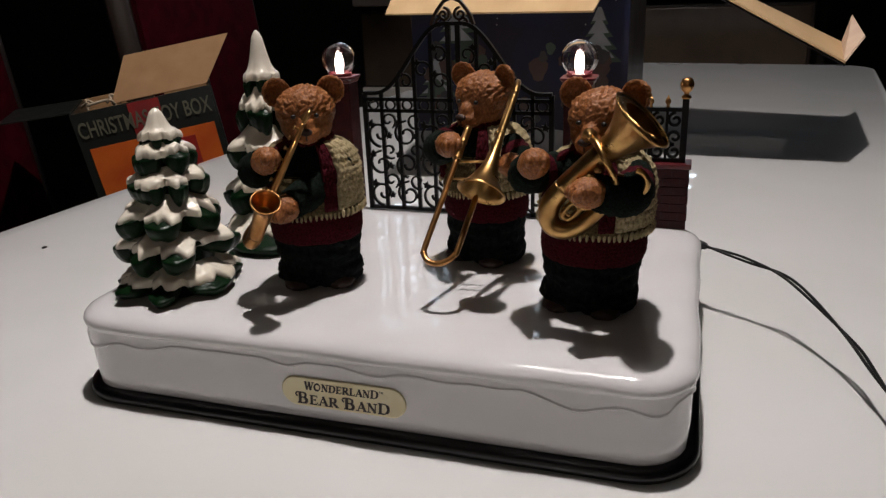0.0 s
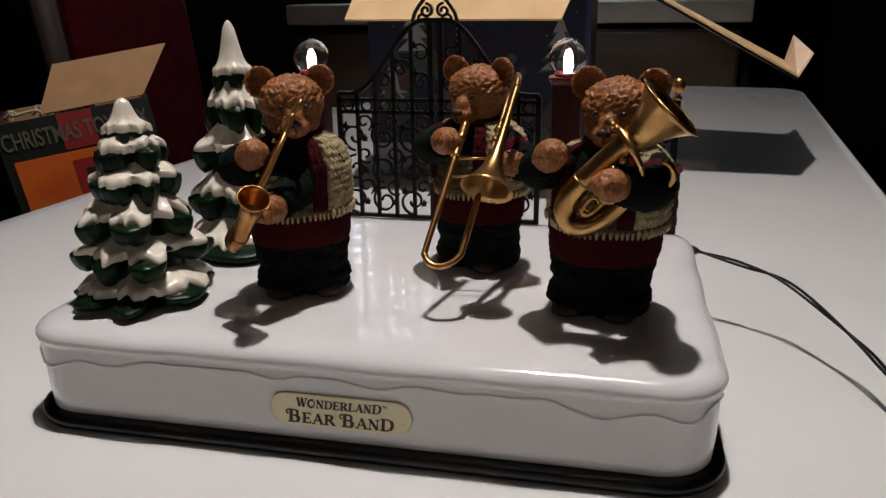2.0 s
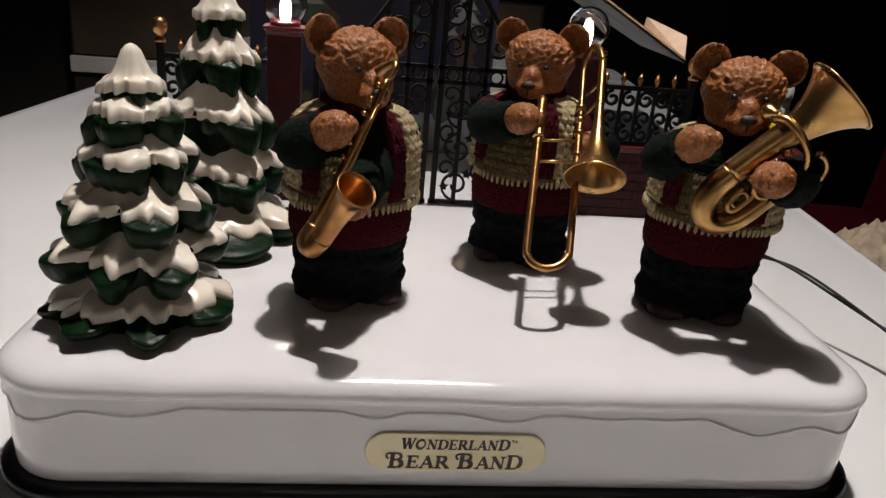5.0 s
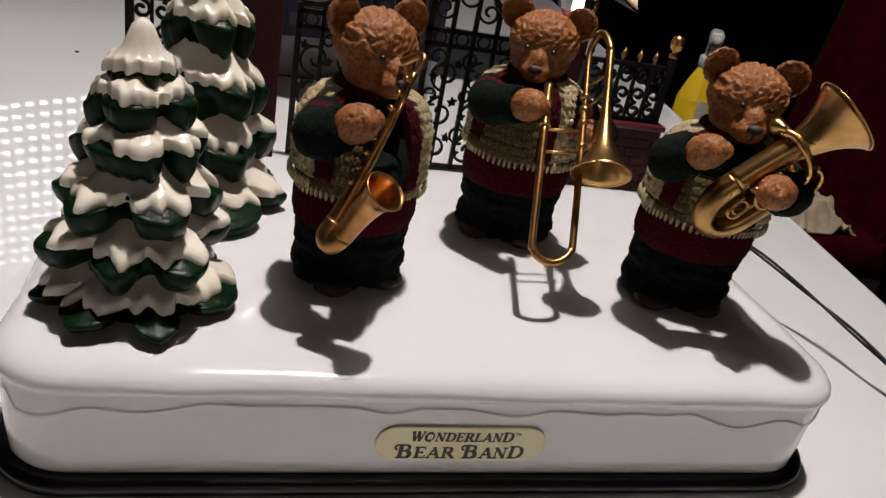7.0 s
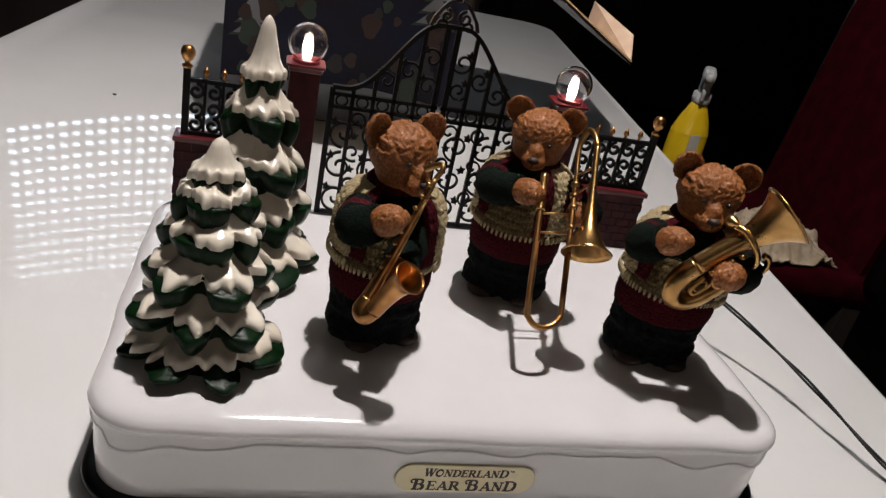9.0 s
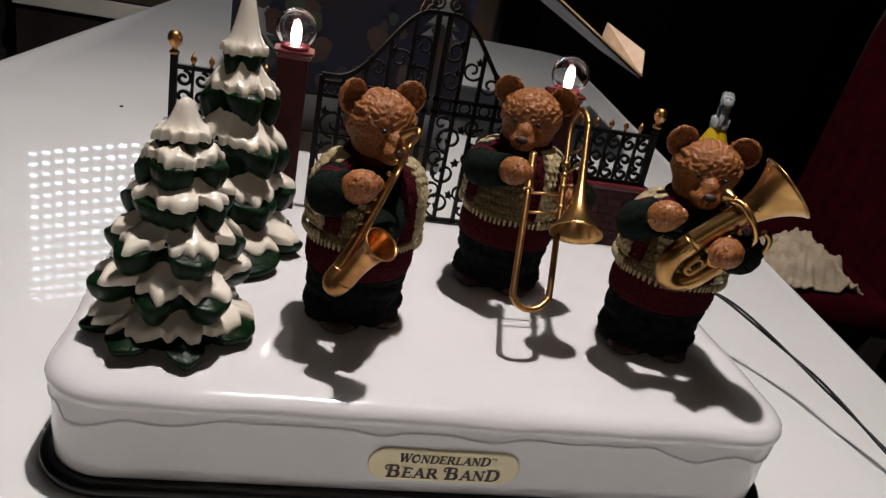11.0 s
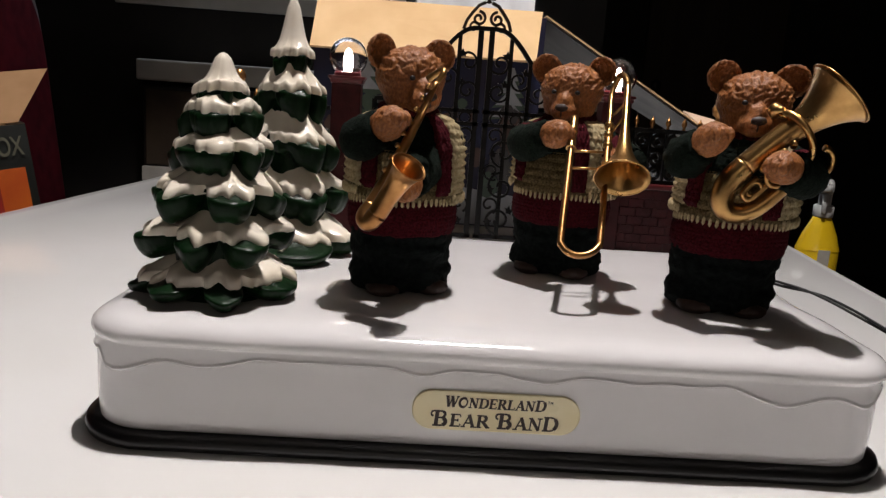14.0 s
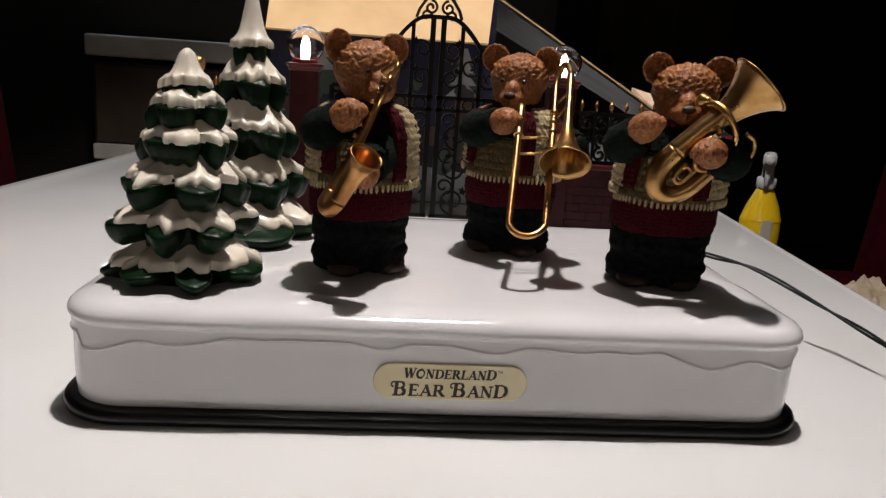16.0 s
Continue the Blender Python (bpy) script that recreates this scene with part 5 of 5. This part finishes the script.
part("sheet", quad_plate(((-0.055, 0.60, 0.10), (0.020, 0.61, 0.10), (0.022, 0.63, 0.262), (-0.053, 0.62, 0.262)), 0.012), M_PAPER, paper, smooth=False)
part("sheet", quad_plate(((0.022, 0.60, 0.10), (0.080, 0.61, 0.10), (0.082, 0.64, 0.266), (0.020, 0.63, 0.266)), 0.012), M_PAPER, paper, smooth=False)

# ---- toy carton on a chair beside the table ----
A, B = Vector((-0.716, 0.600, 0.040)), Vector((-0.546, 0.720, 0.069))
along = (B - A).normalized()
inward = Vector((-along.y, along.x, 0)).normalized()
UPZ = along.cross(inward)
toy = base("toy_carton", A + along * 0.1 - UPZ * 0.25, "open dark cardboard toy carton with orange and red print", "box")


def toy_plate(u0, u1, v0, v1, d, thick=0.001):
    """On the front face: u along it, v up from its lower edge, d proud of it."""
    o = A - UPZ * 0.30
    return quad_plate([o + along * u + UPZ * v - inward * d for u, v in ((u0, v0), (u1, v0), (u1, v1), (u0, v1))], thick)


LF = 0.205
front_toy = part("front_panel", toy_plate(0, LF, 0, 0.300, 0.0, 0.003), M_PRINTBLACK, toy, smooth=False)
o = A - UPZ * 0.30
D = 0.16
part("side_panel", quad_plate([o, o + inward * D, o + inward * D + UPZ * 0.3, o + UPZ * 0.3], 0.003), M_PRINTBLACK, toy, smooth=False)
part("side_panel", quad_plate([o + along * LF, o + along * LF + inward * D, o + along * LF + inward * D + UPZ * 0.3, o + along * LF + UPZ * 0.3], 0.003), M_PRINTBLACK, toy, smooth=False)
part("back_panel", quad_plate([o + inward * D, o + inward * D + along * LF, o + inward * D + along * LF + UPZ * 0.3, o + inward * D + UPZ * 0.3], 0.003), M_CARDDIM, toy, smooth=False)
part("bottom_panel", quad_plate([o, o + along * LF, o + along * LF + inward * D, o + inward * D], 0.003), M_CARDDIM, toy, smooth=False)
t0 = o + UPZ * 0.3 + along * 0.095 + inward * 0.02
part("flap", quad_plate([t0 - along * 0.035, t0 + along * 0.108, t0 + along * 0.160 + inward * 0.035 + UPZ * 0.064, t0 + along * 0.000 + inward * 0.035 + UPZ * 0.062], 0.002), M_CARDDIM, toy, "tan cardboard flap standing up", False)
t1 = o + UPZ * 0.3
part("flap", quad_plate([t1 + inward * 0.01, t1 + inward * 0.15, t1 + inward * 0.15 - along * 0.10 + UPZ * 0.006, t1 + inward * 0.01 - along * 0.10 + UPZ * 0.006], 0.002), M_PRINTBLACK, toy, "dark printed flap", False)
part("print", toy_plate(0.012, 0.198, 0.06, 0.245, 0.0035), M_PRINTORANGE, front_toy, "orange printed field", False)
part("print", toy_plate(0.085, 0.165, 0.06, 0.232, 0.0048), M_PRINTRED, front_toy, "red printed field", False)
part("print", toy_plate(0.100, 0.152, 0.09, 0.218, 0.0062), M_PRINTSIDE, front_toy, smooth=False)
for u0, v0, w, h in ((0.112, 0.175, 0.012, 0.03), (0.128, 0.165, 0.016, 0.022), (0.108, 0.130, 0.020, 0.022)):
    part("print", toy_plate(u0, u0 + w, v0, v0 + h, 0.0076), M_PRINTWHITE, front_toy, smooth=False)
part("print", toy_plate(0.082, 0.128, 0.248, 0.299, 0.0035), M_PRINTRED, front_toy, smooth=False)
face = Matrix.Translation(o + along * (LF / 2) + UPZ * 0.262 - inward * 0.0056) @ Matrix((along, UPZ, -inward)).transposed().to_4x4()
letters("CHRISTMAS TOY BOX", 0.034, face, M_PRINTGOLDDIM, front_toy, 0.0002, width=0.195)
stuffing = bmesh.new()
for k in range(9):
    p = o + UPZ * 0.295 + along * rng.uniform(0.02, 0.09) + inward * rng.uniform(0.02, 0.1)
    add_tube(stuffing, smooth_path([p, p + Vector((rng.uniform(-0.02, 0.02), rng.uniform(-0.02, 0.02), 0.012)), p + Vector((rng.uniform(-0.04, 0.04), rng.uniform(-0.03, 0.03), 0.004))], 5), 0.002, 6)
tagged(part("packing_string", stuffing, M_CLOTH), "loose beige packing strings in the open toy carton", "packing", kind="stuff")


# ---- chairs ----
def chair(x, y, yaw, label, seat_z=-0.27, back_top=0.33, w=0.46):
    W = Matrix.Translation((x, y, FLOOR_Z)) @ Matrix.Rotation(radians(yaw), 4, "Z")
    ch = base("dining_chair", (x, y, FLOOR_Z), label, "chair", "chairs round the table")
    h = seat_z - FLOOR_Z
    part("seat", boxm((-w / 2, -0.22, h - 0.07), (w / 2, 0.22, h), 0.022, W), M_VELVET, ch, "burgundy padded seat")
    for lx in (-w / 2 + 0.03, w / 2 - 0.03):
        for ly in (-0.19, 0.19):
            part("leg", boxm((lx - 0.02, ly - 0.02, 0), (lx + 0.02, ly + 0.02, h - 0.068), 0.004, W), M_DARKWOOD, ch, smooth=False)
    # rounded upholstered back with a dark frame
    top = back_top - FLOOR_Z
    prof = []
    for k in range(25):
        a = math.pi * k / 24
        prof.append((-(w / 2) * math.copysign(abs(math.cos(a)) ** 0.55, math.cos(a)), top - 0.16 + 0.16 * math.sin(a) ** 0.8))
    prof = [(-w / 2, h - 0.02)] + prof + [(w / 2, h - 0.02)]
    bm = bmesh.new()
    rows = []
    for dy, k in ((0.185, 0.93), (0.172, 0.95), (0.168, 0.90)):
        rows.append([bm.verts.new(W @ Vector((px * k, dy + 0.10 * max(0, pz - h), (pz - h) * (k if pz > h else 1) + h))) for px, pz in prof])
    rows.insert(0, [bm.verts.new(W @ Vector((px * 0.93, 0.215 + 0.10 * max(0, pz - h), (pz - h) * 0.93 + h))) for px, pz in prof])
    for a, b in zip(rows, rows[1:]):
        for k in range(len(prof) - 1):
            bm.faces.new((a[k], a[k + 1], b[k + 1], b[k]))
    bm.faces.new(rows[-1])
    bm.faces.new(list(reversed(rows[0])))
    part("backrest", bm, M_VELVET, ch, "burgundy upholstered back", False)
    bm = bmesh.new()
    add_tube(bm, [W @ Vector((px, 0.20 + 0.10 * max(0, pz - h), pz)) for px, pz in prof], 0.02, 10)
    part("back_frame", bm, M_DARKWOOD, ch, "black wooden back frame")
    return ch


chair(0.80, 1.01, -98, "burgundy upholstered dining chair holding a cloth and bottle", -0.215)
chair(-0.52, 1.03, 96, "burgundy upholstered dining chair tucked under the table")
chair(-0.74, 0.55, 96, "burgundy upholstered dining chair holding a toy carton", -0.262)

# cloth on the right-hand chair's seat
bm = bmesh.new()
n = 60
grid = [[None] * n for _ in range(n)]
for i in range(n):
    for j in range(n):
        u, v = i / (n - 1) - 0.5, j / (n - 1) - 0.5
        q = Vector((u * 6, v * 5, 3.3))
        z = -0.200 + 0.050 * math.exp(-7 * (u * u + v * v)) + 0.022 * noise.noise(q) + 0.013 * noise.noise(q * 2.7) + 0.004 * noise.noise(q * 6) - 0.03 * max(0, abs(u) - 0.4) * 10 * 0.2
        grid[i][j] = bm.verts.new((0.805 + u * 0.19, 0.865 + v * 0.17, max(z - 0.05 * max(0.0, 2.6 * max(abs(u), abs(v)) - 0.9), -0.2125)))
for i in range(n - 1):
    for j in range(n - 1):
        bm.faces.new((grid[i][j], grid[i + 1][j], grid[i + 1][j + 1], grid[i][j + 1]))
cl = part("cloth", bm, M_CLOTH)
sm = cl.modifiers.new("thick", "SOLIDIFY")
sm.thickness = 0.004
tagged(cl, "crumpled beige cloth on a chair beside the table", "cloth")

# ---- spray bottle on the chair's seat ----
SX, SY, SZ = 0.712, 1.085, -0.2145
spray = base("spray_bottle", (SX, SY, SZ), "clear spray bottle of yellow cleaner with grey-white trigger head", "bottle")
m = Matrix.Translation((SX, SY, SZ))
bm = lathem([(0, 0), (0.036, 0.0), (0.040, 0.006), (0.041, 0.09), (0.040, 0.12), (0.030, 0.150), (0.017, 0.178), (0.0145, 0.185), (0, 0.185)], m, 28)
for v in bm.verts:
    v.co.y = SY + (v.co.y - SY) * 0.7
part("bottle", bm, M_YELLOW, spray, "bottle full of yellow liquid")
part("label_strip", boxm((SX - 0.012, SY - 0.0300, SZ + 0.03), (SX + 0.010, SY - 0.0285, SZ + 0.125), 0.0005), M_CLEAR, spray, "pale label strip", False)
part("collar", lathem([(0.016, 0.183), (0.018, 0.185), (0.018, 0.203), (0.013, 0.206), (0, 0.206)], m, 20), M_NOZZLE, spray)
part("shoulder", lathem([(0.0405, 0.122), (0.0312, 0.151), (0.0182, 0.179), (0.0158, 0.186)], m @ Matrix.Diagonal((1, 0.72, 1, 1)), 28), M_YELLOW, spray, "yellow upper part of the bottle")
Q = m @ Matrix.Rotation(radians(62), 4, "Z")
bm = bmesh.new()
add_box(bm, (-0.036, -0.012, 0.226), (0.026, 0.012, 0.252), 0.007, Q)
add_box(bm, (-0.014, -0.011, 0.203), (0.020, 0.011, 0.232), 0.005, Q)
part("trigger_head", bm, M_NOZZLE, spray, "grey-white trigger head")
part("trigger", tubem([Q @ Vector(p) for p in ((-0.020, 0, 0.230), (-0.028, 0, 0.212), (-0.024, 0, 0.192))], [0.006, 0.005, 0.004], 10), M_NOZZLE, spray)
part("nozzle", lathem([(0, 0), (0.009, 0), (0.009, 0.010), (0.006, 0.014), (0, 0.014)], at(Q @ Vector((-0.035, 0, 0.240)), Q.to_3x3() @ Vector((-1, 0, 0))), 16), M_NOZZLE, spray)
